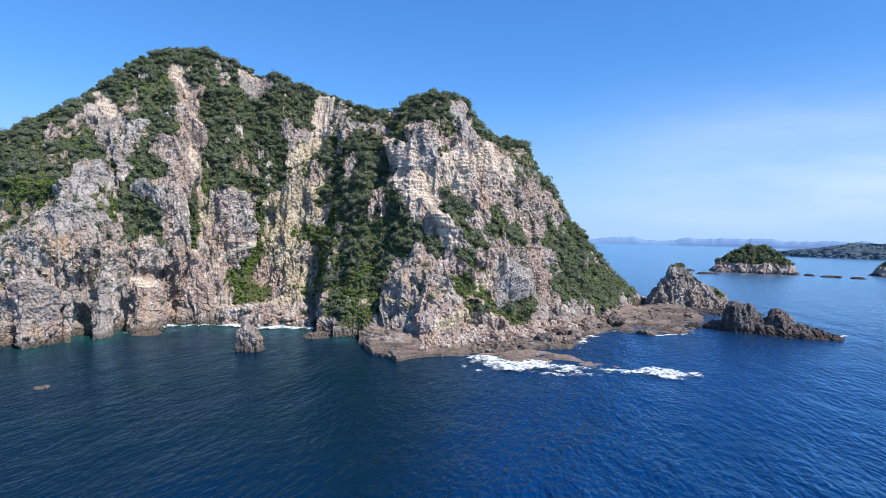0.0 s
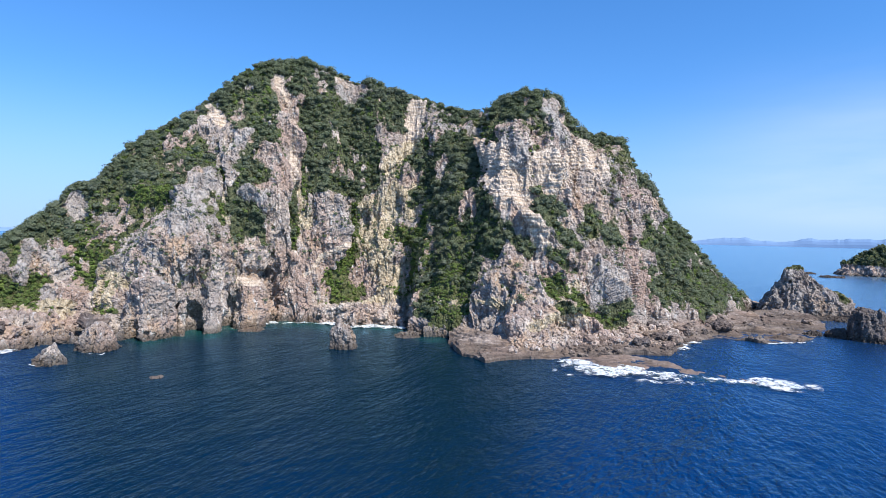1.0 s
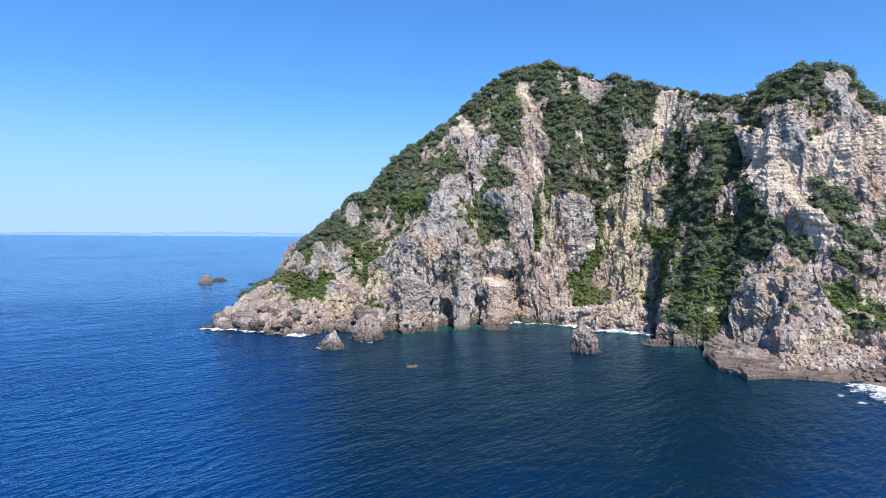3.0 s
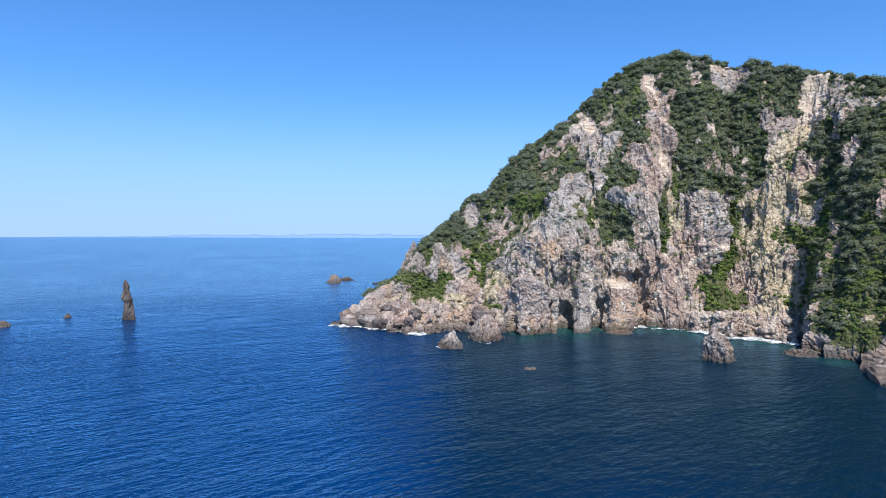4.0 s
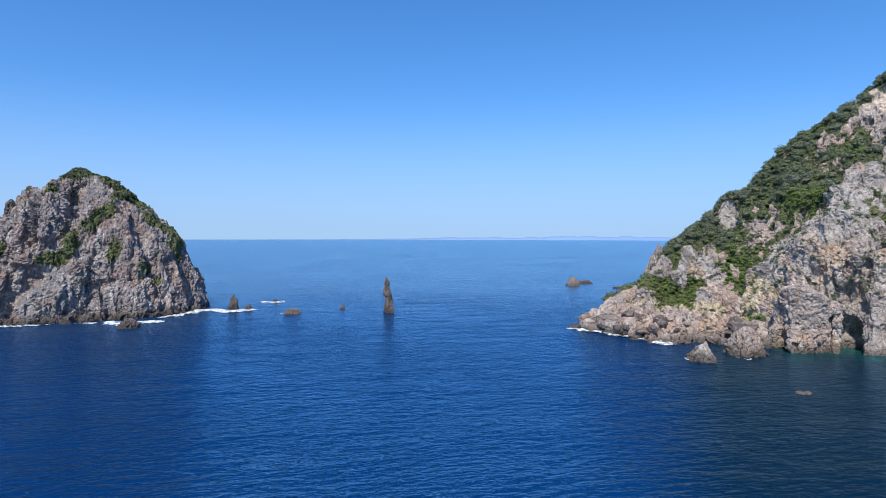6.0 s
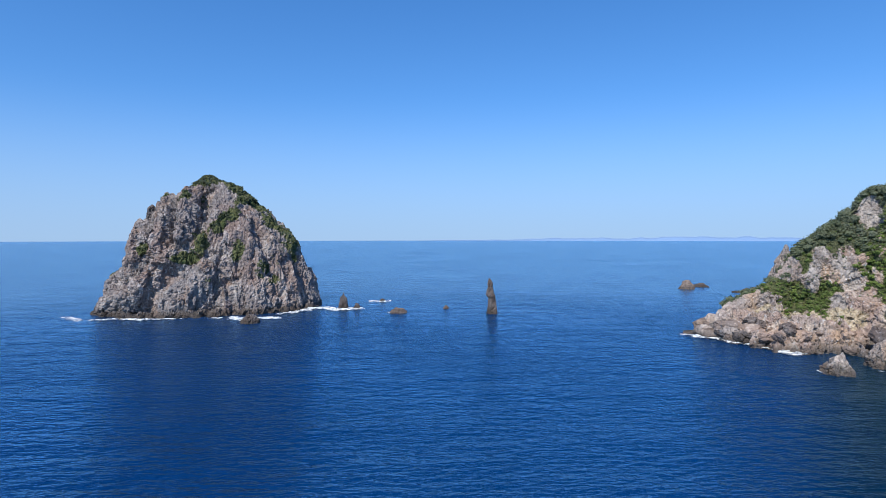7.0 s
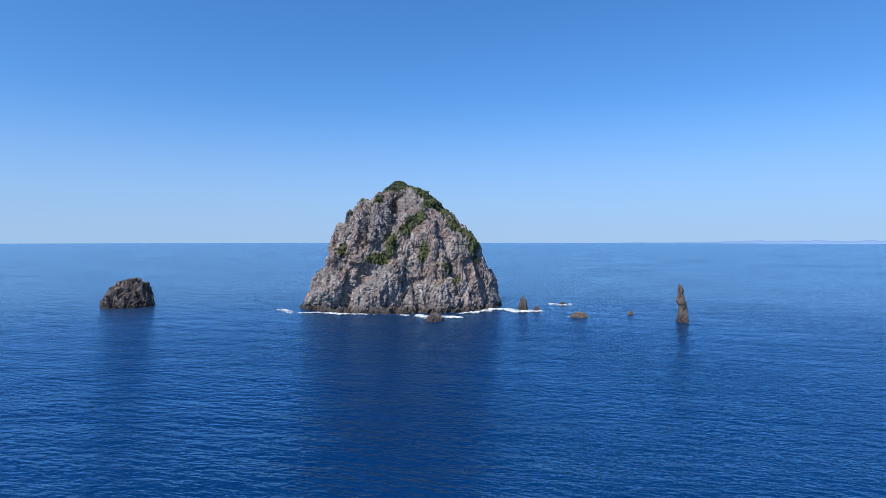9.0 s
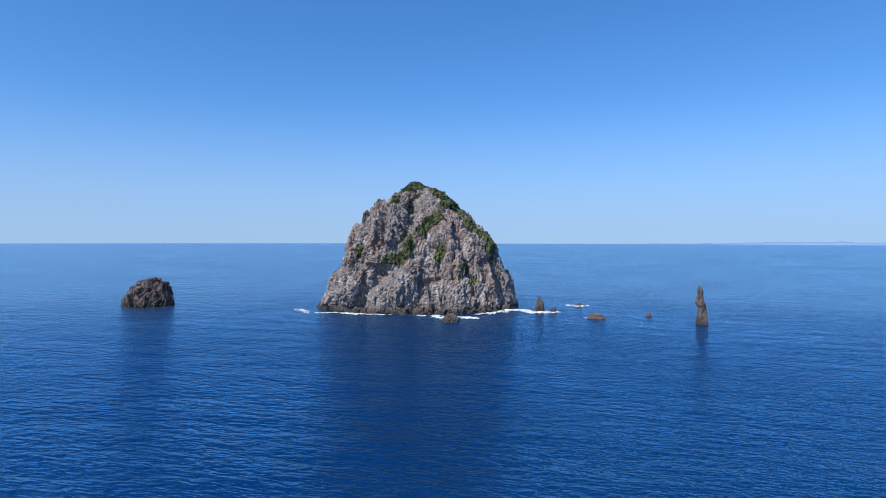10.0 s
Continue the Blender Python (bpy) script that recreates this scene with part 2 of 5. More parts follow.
def leaf_material(name, dark, light, grey):
    n = Nodes(name)
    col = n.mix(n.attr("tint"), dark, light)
    col = n.mix(n.span(n.noise(0.07, 3), 0.45, 0.65, 0, 0.55), col, grey)
    col = n.mix(n.span(n.noise(0.32, 3), 0.5, 0.62, 0, 0.5), col, dark)
    col = n.mix(n.span(n.noise(1.6, 4, 0.7), 0.4, 0.7, 0, 0.4), col, (0.04, 0.052, 0.026))
    thin, both = n.tree.nodes.new("ShaderNodeBsdfTranslucent"), n.tree.nodes.new("ShaderNodeMixShader")
    n.done(col, 0.7, None, 0.25)
    n.put(thin.inputs["Color"], n.mix(0.5, col, (0.13, 0.19, 0.035)))
    n.put(both.inputs["Fac"], 0.42)
    n.put(both.inputs[1], n.bsdf.outputs[0])
    n.put(both.inputs[2], thin.outputs[0])
    n.put(n.tree.nodes["Material Output"].inputs["Surface"], both.outputs[0])
    return n.mat


CANOPY = leaf_material("canopy_leaves", (0.108, 0.132, 0.08), (0.205, 0.235, 0.14), (0.205, 0.226, 0.182))
ISLET_LEAF = leaf_material("islet_leaves", (0.07, 0.088, 0.058), (0.15, 0.175, 0.1), (0.14, 0.155, 0.125))
SCRUB_LEAF = leaf_material("scrub_leaves", (0.1, 0.16, 0.038), (0.23, 0.3, 0.078), (0.14, 0.175, 0.065))
n = Nodes("bark")
BARK = n.done(n.mix(n.noise(3, 5), (0.09, 0.075, 0.06), (0.2, 0.18, 0.155)), 0.9, n.bump(n.noise(6, 6), 0.05))

n = Nodes("sea_water")
# short crests lie across the breeze
wind = n.tree.nodes.new("ShaderNodeMapping")
wind.vector_type = "TEXTURE"
wind.inputs["Rotation"].default_value, wind.inputs["Scale"].default_value = (0, 0, radians(79)), (2.2, 1, 1)
n.put(wind.inputs["Vector"], n.place)
gusts = n.noise(0.011, 4, 0.6)
swell = n.noise(0.09, 2, 0.45, None, wind.outputs[0])
crests = n.noise(0.6, 2, 0.45, None, wind.outputs[0])
chop = n.noise(1.5, 2, 0.45, None, wind.outputs[0])
ripple = n.noise(3.2, 2, 0.5)
# far out the waves are too fine to tell apart: less relief, more gloss spread
near = n.math("MULTIPLY", n.span(n.attr("far"), 0, 1, 1.0, 0.28), n.math("MULTIPLY", n.span(gusts, 0.35, 0.65, 0.65, 1.1), n.span(n.attr("bay"), 0, 1, 1.0, 0.6)))
nor = n.bump(swell, 3.0, n.math("MULTIPLY", near, 0.8))
nor = n.bump(crests, 1.05, near, nor)
nor = n.bump(chop, 0.46, near, nor)
nor = n.bump(ripple, 0.13, near, nor)
deep = n.mix(n.span(n.noise(0.008, 3), 0.35, 0.65), (0.0002, 0.0188, 0.0745), (0.0003, 0.023, 0.088))
bed = n.mix(n.span(n.noise(0.12, 4), 0.35, 0.65), (0.003, 0.032, 0.034), (0.009, 0.075, 0.066))
# the bay's greener water, with the cliffs' dark reflection painted into its colour
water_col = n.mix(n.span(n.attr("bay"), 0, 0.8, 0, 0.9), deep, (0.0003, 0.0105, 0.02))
water_col = n.mix(n.span(n.math("ADD", n.attr("shallow"), n.math("MULTIPLY", n.math("SUBTRACT", n.noise(0.1, 4), 0.5), 0.9)), 0.25, 1.0), water_col, bed)
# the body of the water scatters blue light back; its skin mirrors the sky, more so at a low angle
body, skin, both, bend = [n.tree.nodes.new("ShaderNode" + kind) for kind in ("BsdfDiffuse", "BsdfGlossy", "MixShader", "Fresnel")]
bend.inputs["IOR"].default_value = 1.333
n.put(bend.inputs["Normal"], nor)
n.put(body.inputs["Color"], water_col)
n.put(body.inputs["Normal"], nor)
# the mirror tint pales far out: sea haze painted into the gloss colour
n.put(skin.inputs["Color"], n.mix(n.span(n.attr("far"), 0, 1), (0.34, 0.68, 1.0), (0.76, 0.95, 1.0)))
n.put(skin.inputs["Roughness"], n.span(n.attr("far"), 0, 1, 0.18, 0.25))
n.put(skin.inputs["Normal"], nor)
n.put(both.inputs["Fac"], bend.outputs[0])
n.put(both.inputs[1], body.outputs[0])
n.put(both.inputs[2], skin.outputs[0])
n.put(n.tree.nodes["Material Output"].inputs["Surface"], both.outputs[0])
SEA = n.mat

n = Nodes("sea_foam")
FOAM = n.done(n.mix(n.span(n.noise(0.8, 6, 0.7), 0.42, 0.62), (0.86, 0.88, 0.88), (0.6, 0.7, 0.73)), 0.7, n.bump(n.noise(1.4, 8, 0.7), 0.5))
n.put(n.bsdf.inputs["Alpha"], n.span(n.math("ADD", n.attr("body"), n.math("MULTIPLY", n.math("SUBTRACT", n.noise(0.5, 9, 0.75), 0.5), 3.0)), 0.2, 1.0))
# mainland hills: the blue of distance haze is painted into their colour
n = Nodes("hazy_land")
HAZY_LAND = n.done(n.mix(n.noise(0.002, 5), (0.14, 0.228, 0.37), (0.168, 0.262, 0.41)), 1.0, None, 0.0)
# headland bush with blue-grey air haze mixed into its green
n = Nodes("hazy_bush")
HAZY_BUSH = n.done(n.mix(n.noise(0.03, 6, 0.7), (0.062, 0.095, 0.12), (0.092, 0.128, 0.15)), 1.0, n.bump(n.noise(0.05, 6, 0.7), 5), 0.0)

# ---- the main island: coast, shelf, mid slope and crest, by bearing from the bay ----
COAST = [(-54, 224), (-52, 222), (-50, 212), (-46.7, 205), (-44, 203), (-42, 207), (-39, 211), (-37, 206), (-35.2, 202), (-33.6, 212), (-31.5, 215), (-29.8, 213), (-28.6, 224), (-26.8, 222), (-25.4, 234), (-21, 231), (-16, 222), (-12, 219), (-10.9, 213), (-9.8, 205), (-7.9, 197), (-4.9, 197), (-3.6, 189), (-1.5, 182), (1.2, 182), (3.2, 186), (6.3, 194), (8.2, 210), (10.5, 232), (13, 246), (15, 252), (17.2, 300), (18.5, 335), (20, 356)]
SHELF = [(-52, 2), (-50, 9), (-46, 30), (-42, 24), (-39.5, 14), (-37, 3), (-34, 2), (-22, 2), (-19, 12), (-16, 22), (-13.2, 18), (-11.6, 18), (-10.7, 3), (-8, 2), (0, 2), (2, 7), (5, 6), (7, 2), (20, 2)]
SLOPE = [(-54, 225), (-50, 229), (-46, 239), (-42, 240), (-40, 241), (-37, 230), (-34, 220), (-32, 219), (-30.6, 222), (-29, 229), (-27.5, 227), (-25, 233), (-22, 244), (-20, 241), (-18, 256), (-15, 256), (-12, 252), (-10, 244), (-8, 228), (-5, 217), (-3, 207), (0, 205), (3, 209), (6, 221), (8, 233), (10.5, 250), (13, 262), (15.5, 275), (17.5, 312), (20, 357)]
CREST_WEST = [(-54, 226, 0.4), (-52.6, 226, 1.2), (-51.1, 227, 3.5), (-50.6, 228, 9.5), (-49.8, 230, 11), (-48.3, 234, 14.5), (-47.4, 237, 17), (-46.2, 241, 22), (-45.2, 244, 28), (-42.2, 252, 41), (-40.9, 256, 48), (-39.4, 258, 50), (-37.5, 261, 60), (-36, 263, 68), (-33.8, 265, 75), (-31.2, 266, 84.5), (-30, 266, 90), (-27.7, 266, 102), (-25.2, 265, 107), (-21.9, 265, 108.5), (-20.6, 265, 106), (-18, 267, 103), (-14.7, 268, 100), (-10.9, 268, 95)]
CREST_EAST = [(-8.7, 266, 91), (-5, 262, 88.5), (-3.8, 246, 91), (-1.2, 240, 92), (1.5, 240, 90.5), (2.4, 241, 85.5), (3.5, 245, 79.5), (4.6, 250, 76.5), (7.6, 258, 74.5), (8.1, 259, 69), (10, 266, 57.5), (11, 270, 49), (12.2, 276, 41.5), (13.4, 284, 35.5), (15.5, 300, 20), (17.4, 325, 9), (18.5, 345, 4), (20, 360, 0.5)]
# strokes over the slope: bearing and elevation of both ends as seen from the bay, half width, all in degrees
FOREST_RIDGE = [
    (-39.17, 2.84, -36.21, 5.55, 1.36), (-36.72, 6.05, -34.19, 7.46, 1.15), (-33.17, 8.55, -30.58, 10.47, 0.89), (-29.54, 11.8, -27.96, 13.14, 1.15),
    (-27.43, 13.67, -20.99, 15.33, 0.78), (-20.44, 14.94, -16.11, 13.82, 0.47), (-16.11, 13.72, -10.78, 12.31, 0.57), (-9.18, 10.9, -4.87, 10.75, 0.26),
    (-10.05, -4.62, -9.58, -7.78, 0.57), (-11.63, -4.67, -10.54, -5.7, 0.57), (-9.73, 12.18, -4.89, 11.5, 0.42), (-4.17, 12.2, 1.06, 12.59, 0.94),
    (-3.16, 10.92, -2.2, 11.36, 1.15), (2, 11.58, 3.62, 9.81, 0.42), (4.3, 9.06, 7.93, 8.13, 0.52), (8.19, 6.27, 8.82, 5.55, 0.42),
    (9.04, 5.08, 11.06, 3.19, 0.52), (-42.06, 1.73, -41.81, 0.97, 0.42), (-39.66, 2.83, -38.64, 0.78, 1.15), (-41.06, -0.82, -39.11, -0.53, 0.73),
    (-45.73, -1.12, -42.03, -0.06, 0.73),
]
FOREST_SUMMIT = [
    (-26.36, 13.8, -25.68, 11.68, 0.68), (-22.87, 14.3, -20.42, 13.83, 0.57), (-22.84, 13.03, -20.37, 11.26, 0.78), (-28.21, 12.21, -26.32, 11.35, 0.68),
    (-31.07, 8.11, -30.92, 5.75, 0.68), (-34.21, 8.24, -32.12, 7.71, 0.73), (-16.08, 12.3, -13.4, 11.76, 0.68), (-18.75, 11.53, -14.98, 11.01, 0.63),
    (-37.7, 3.93, -35.19, 5.59, 0.94), (-9.14, 9.12, -5.56, 8.42, 0.47), (-0.78, 11.77, 0.19, 10.74, 0.42), (-2.37, 0.55, -1.84, -0.73, 0.47),
    (-37.18, 3.17, -34.13, 4.05, 0.78), (-31.82, 5.72, -33.1, 4.09, 0.63),
]
FOREST_WEST = [
    (-26.05, 10.89, -26.2, 4.8, 1.46), (-27.28, 5.32, -27.76, 2.07, 0.94), (-33.13, 6.2, -30.5, 5.76, 1.04), (-36.19, 4.51, -32.56, 3.57, 1.04),
    (-21.45, 11.25, -20.76, 4.36, 1.36), (-20.37, 11, -13.38, 11.25, 1.36), (-17.64, 9.72, -17.51, 4.4, 2.19), (-20.22, 4.37, -18.53, 1.68, 1.25),
    (-27.08, 0.57, -26.82, -1.06, 0.89), (-23.2, 3.78, -23.23, -1.66, 0.42), (-13.9, 10.48, -12.81, 9.43, 0.73), (-28.45, 10.3, -28.2, 11.6, 0.73),
]
FOREST_EAST = [
    (-10.13, 7.32, -4.76, 6.72, 1.88), (-9.53, 4.43, -4.91, 3.37, 1.98), (-7.27, 1.01, -6.86, -2.41, 2.82), (-7.23, -3.47, -6.59, -4.5, 1.25),
    (-3.85, 0.79, -3.7, -0.77, 1.25), (-4.34, 9.23, -3.66, 7.85, 0.78), (-3.95, 4.4, -3.34, 3.62, 0.63), (-0.29, 7.74, 0.12, 6.44, 0.42),
    (-1.29, 4.62, 2.28, 2.33, 0.99), (0.44, 2.24, 3.04, -0.38, 1.04), (5.39, 2.08, 6.96, -0.55, 0.89), (0.2, 10.11, 2.07, 9.29, 0.37),
    (-1.36, -0.72, -0.58, -1.21, 0.63), (1.6, -2.16, 2.72, -2.92, 0.52), (2.41, -7.09, 3.15, -7.72, 0.57), (6.33, -6.55, 7.21, -7.66, 0.57),
    (8.8, 5.7, 11.7, 2.1, 0.7), (11.8, 0.1, 15.6, -5.3, 2.0), (11.0, -5.0, 14.8, -6.3, 1.1), (-27.7, 3.9, -27.9, -0.7, 0.5),
]
SCRUB = [
    (-9.03, -3.79, -8.15, -6.93, 2.09), (-6.95, -4.52, -6.62, -6.6, 1.25), (-11.4, -0.11, -10.87, -3.58, 1.67), (-18.7, -2.02, -17.77, -2.22, 0.73),
    (-19.59, -3.23, -19.32, -5.13, 0.94), (-39.61, -0.28, -39.54, -3.92, 1.56), (-44.81, -1.87, -44.32, -3.38, 0.52), (-45.2, -5.87, -43.37, -4.9, 1.25),
    (-43.33, -6.92, -42.29, -7.2, 0.57), (-47.9, -4.33, -45.67, -4.86, 0.52), (-38.99, -6.77, -37.48, -7.32, 0.42), (-35.65, 2.43, -33.6, 3.01, 1.04),
    (-19.17, -4.59, -18.32, -2.12, 1.56), (-19.29, -6.22, -16.8, -5.89, 1.1), (-17.73, 2.24, -17.29, 0.07, 0.68), (-14.52, -6.37, -12.67, -5.51, 0.78),
    (-12.55, -0.4, -10.43, -0.89, 1.77), (-11.67, -3.33, -10.92, -5.45, 0.83), (-22.87, 1.62, -23.07, -1.65, 0.42), (-29.64, 2.57, -29.6, 0.69, 0.37),
    (-22.28, 4.34, -21.79, 1.64, 0.52),
]
SCRUB_EAST = [
    (1.23, -4.78, 4.91, -6.9, 0.73), (-9.19, -6.97, -6.09, -7.4, 0.73), (-10.79, 2.84, -10.21, 0.71, 0.94), (-14.64, 7.88, -13.54, 6.55, 1.15),
    (-16.46, 5.48, -15.13, 6.02, 0.94), (-10.43, 8.62, -9.11, 7.98, 0.52), (-29.97, 5.78, -28.87, 4.2, 0.47), (-34.18, 6.94, -32.63, 7.27, 0.73),
    (-7.51, 5.99, -6.48, 5.46, 0.73), (-8.92, 0.99, -7.33, -0.31, 0.73), (-5.02, -1.31, -3.75, -2.06, 0.63), (-25.75, 9.07, -24.93, 8.57, 0.63),
    (-36.13, 0.57, -37.6, -1.82, 0.42), (-37.65, 1.32, -36.14, 1.36, 0.63), (5.04, -6.89, 7.01, -8.24, 0.37), (-16.42, -5.88, -15.59, -6.67, 0.52),
]
DRY = [
    (3.52, -5.05, 2.35, -6.7, 0.63), (-29.39, 3.39, -28.86, -1.19, 0.18), (-28.76, -1.19, -28.26, -4.16, 0.24), (-15.23, -0.44, -13.48, -4.99, 1.98),
    (-12.25, 8.02, -15.09, 4.42, 0.89), (-16.38, 2.25, -12.93, 3.63, 1.15), (0.32, -8.72, 3.5, -7.01, 0.73), (-37.53, -4.97, -38.49, -7.04, 0.83),
    (-11.63, 4.43, -12.08, 1.76, 0.63), (-22.38, 3.8, -21.87, 0.55, 0.52), (-9.2, -6.71, -1.64, -6.75, 0.31), (-18.29, -7, -12.35, -7.1, 0.42),
    (-47.85, -7.01, -40.95, -6.99, 0.52), (-36.18, 3.99, -33.12, 5.67, 0.37),
]
SCARS = [
    (-11.71, 11.83, -12.01, 8.75, 0.73, 1), (-12.26, 8.23, -14.59, 6.13, 0.52, 0.8), (-2.94, 6.67, -2.22, 3.62, 1.56, 1), (-1.88, 3.61, 0.78, -1.18, 0.52, 0.8),
    (0.66, 7.06, 1.67, 4.42, 0.68, 0.85), (3.37, 7.78, 4.85, 5.32, 0.83, 0.8), (-27.87, -4.65, -26.79, -4.86, 0.26, 1), (-21.91, -4.25, -19.42, -1.49, 0.26, 1),
    (-19.63, -7.68, -12.07, -7.67, 0.42, 0.8), (-30.31, 10.22, -28.97, 9.24, 0.57, 0.7), (-24.64, 13.75, -23.91, 11.98, 0.42, 0.7), (4.45, 4.27, 6.25, 1.84, 0.63, 0.5),
    (-23.63, 11.73, -23.21, 4.32, 0.31, 0.6), (0.77, -7.94, 4.42, -8.38, 0.52, 0.6),
]
GREY = [
    (-30.99, 3.88, -33.02, 0.09, 1.15), (-36.1, -0.75, -36.96, -3.29, 0.94), (-34.83, -0.47, -34.61, -3.39, 0.47), (-25.89, 2.92, -27.35, 3.06, 0.73),
    (-13.41, 1.58, -11.8, 0.91, 0.68), (-2.72, 9.32, -1.5, 6.79, 0.68), (-8.91, 10.03, -5.33, 9.32, 0.42), (4.78, -3.03, 6.02, -6.34, 0.73),
    (-19.06, 13.07, -18.12, 12.2, 0.31), (-40.88, 3.04, -40.37, 1.52, 0.78), (-43.89, -1.86, -44.22, -4.28, 0.47), (-42.38, -2.37, -41.24, -4.16, 0.52),
    (-42.41, -5.68, -42.15, -6.95, 0.52), (-26.81, 8.52, -28.91, 6.34, 0.31), (0.87, 11.18, 2.31, 8.7, 0.63),
]
BARE = [
    (-30.57, 9.7, -28.9, 5.81, 0.94), (-24.63, 13.35, -24.01, 11.93, 0.42), (-23.63, 11.73, -23.04, 4.33, 0.47), (-24.02, 4.31, -24.48, 0.5, 1.04),
    (-25.7, 6.96, -24.56, 4.3, 0.73), (-20.18, 2.48, -20.9, -1.08, 0.94), (-15.84, 2.26, -15.01, 1.46, 1.15), (-32.98, -1.78, -30.75, -7.13, 2.09),
    (-26.55, -3.33, -24.31, -6.02, 2.09), (-33.66, 6.44, -33.15, 7.24, 0.31), (-14.53, 3.62, -12.94, 4.16, 0.47),
]
# ribs (+) and clefts and caves (-): the same, and metres
RIBS = [
    (4.9, -2.6, 7.4, -6.8, 0.8, 6), (3.2, -3.2, 5.4, -6.6, 0.8, -3.5), (-30.2, -4.8, -30.2, -9.5, 0.8, 6.5), (-26.8, -5.6, -26.8, -9, 0.8, 6),
    (-35.0, -6, -34.8, -10, 0.8, 5.5), (-31.7, -7.6, -31.7, -9.5, 0.85, -10), (-28.5, -6.6, -28.5, -9, 0.4, -7), (-33.2, -6.2, -33.2, -9.5, 0.55, 4), (-36.3, -8.5, -36.3, -9.5, 0.5, -5),
    (-11.6, -6.2, -11.4, -9.6, 0.6, -6), (-25.2, -4.2, -25.6, -5, 0.5, -5), (-24.4, -4, -25.7, -7.3, 0.22, -4), (-3.8, -7.6, -1.8, -7.9, 0.6, -2.6),
    (-2.6, -4.6, -2.3, -5, 0.4, -3), (-12.8, 1.0, -17.5, 1.0, 1.2, -2), (-1.8, 9.0, -0.6, 6.0, 0.5, 2.5), (-20.0, 1.2, -19.6, -1.8, 0.9, 4),
]
RIBS_UPPER = [
    (-20.45, 2.47, -20.06, -2.15, 1.25, 5), (-23.03, 3.79, -23.23, -1.66, 0.47, -5), (-29.18, 3.66, -28.16, -3.89, 0.47, -3), (-30.99, 3.88, -32.96, -2.85, 1.56, 4.5),
    (-25.19, -3.75, -26.96, -4.21, 0.47, -4.5), (-23.02, -3.29, -25.2, -7.38, 0.37, -5), (-11.9, 11.22, -12.49, 7.08, 0.83, -2.5), (-25.69, 6.42, -24.48, 0.5, 0.83, 3.5),
    (-28.07, 4.22, -27.43, -0.63, 0.63, -4), (-1.95, 2.85, 1.97, -2.15, 0.63, 3),
]
NB, NF, NK = 1150, 380, 46


def strokes(b, e, table, wobble):
    """How far each point lies inside the strokes: 1 on their lines, 0 past twice their width."""
    out = np.zeros(len(b))
    for b0, e0, b1, e1, w, *amount in table:
        t = np.clip(((b - b0) * (b1 - b0) + (e - e0) * (e1 - e0)) / max((b1 - b0) ** 2 + (e1 - e0) ** 2, 1e-6), 0, 1)
        d = np.hypot(b - b0 - t * (b1 - b0), e - e0 - t * (e1 - e0)) / w + wobble
        out = np.maximum(out, np.clip(1.55 - d, 0, 1) * (amount[0] if amount else 1))
    return out


def ribs(b, e, wobble):
    out = np.zeros(len(b))
    for b0, e0, b1, e1, w, m in RIBS + RIBS_UPPER:
        t = np.clip(((b - b0) * (b1 - b0) + (e - e0) * (e1 - e0)) / max((b1 - b0) ** 2 + (e1 - e0) ** 2, 1e-6), 0, 1)
        d = np.hypot(b - b0 - t * (b1 - b0), e - e0 - t * (e1 - e0)) / w + 0.45 * wobble
        out += 0.62 * m * np.clip((1.5 - d) / 1.2, 0, 1) ** 1.1
    return out


def table_at(b, table, col, n):
    t = np.array(table, float)
    return soften(np.interp(b, t[:, 0], t[:, col]), n)


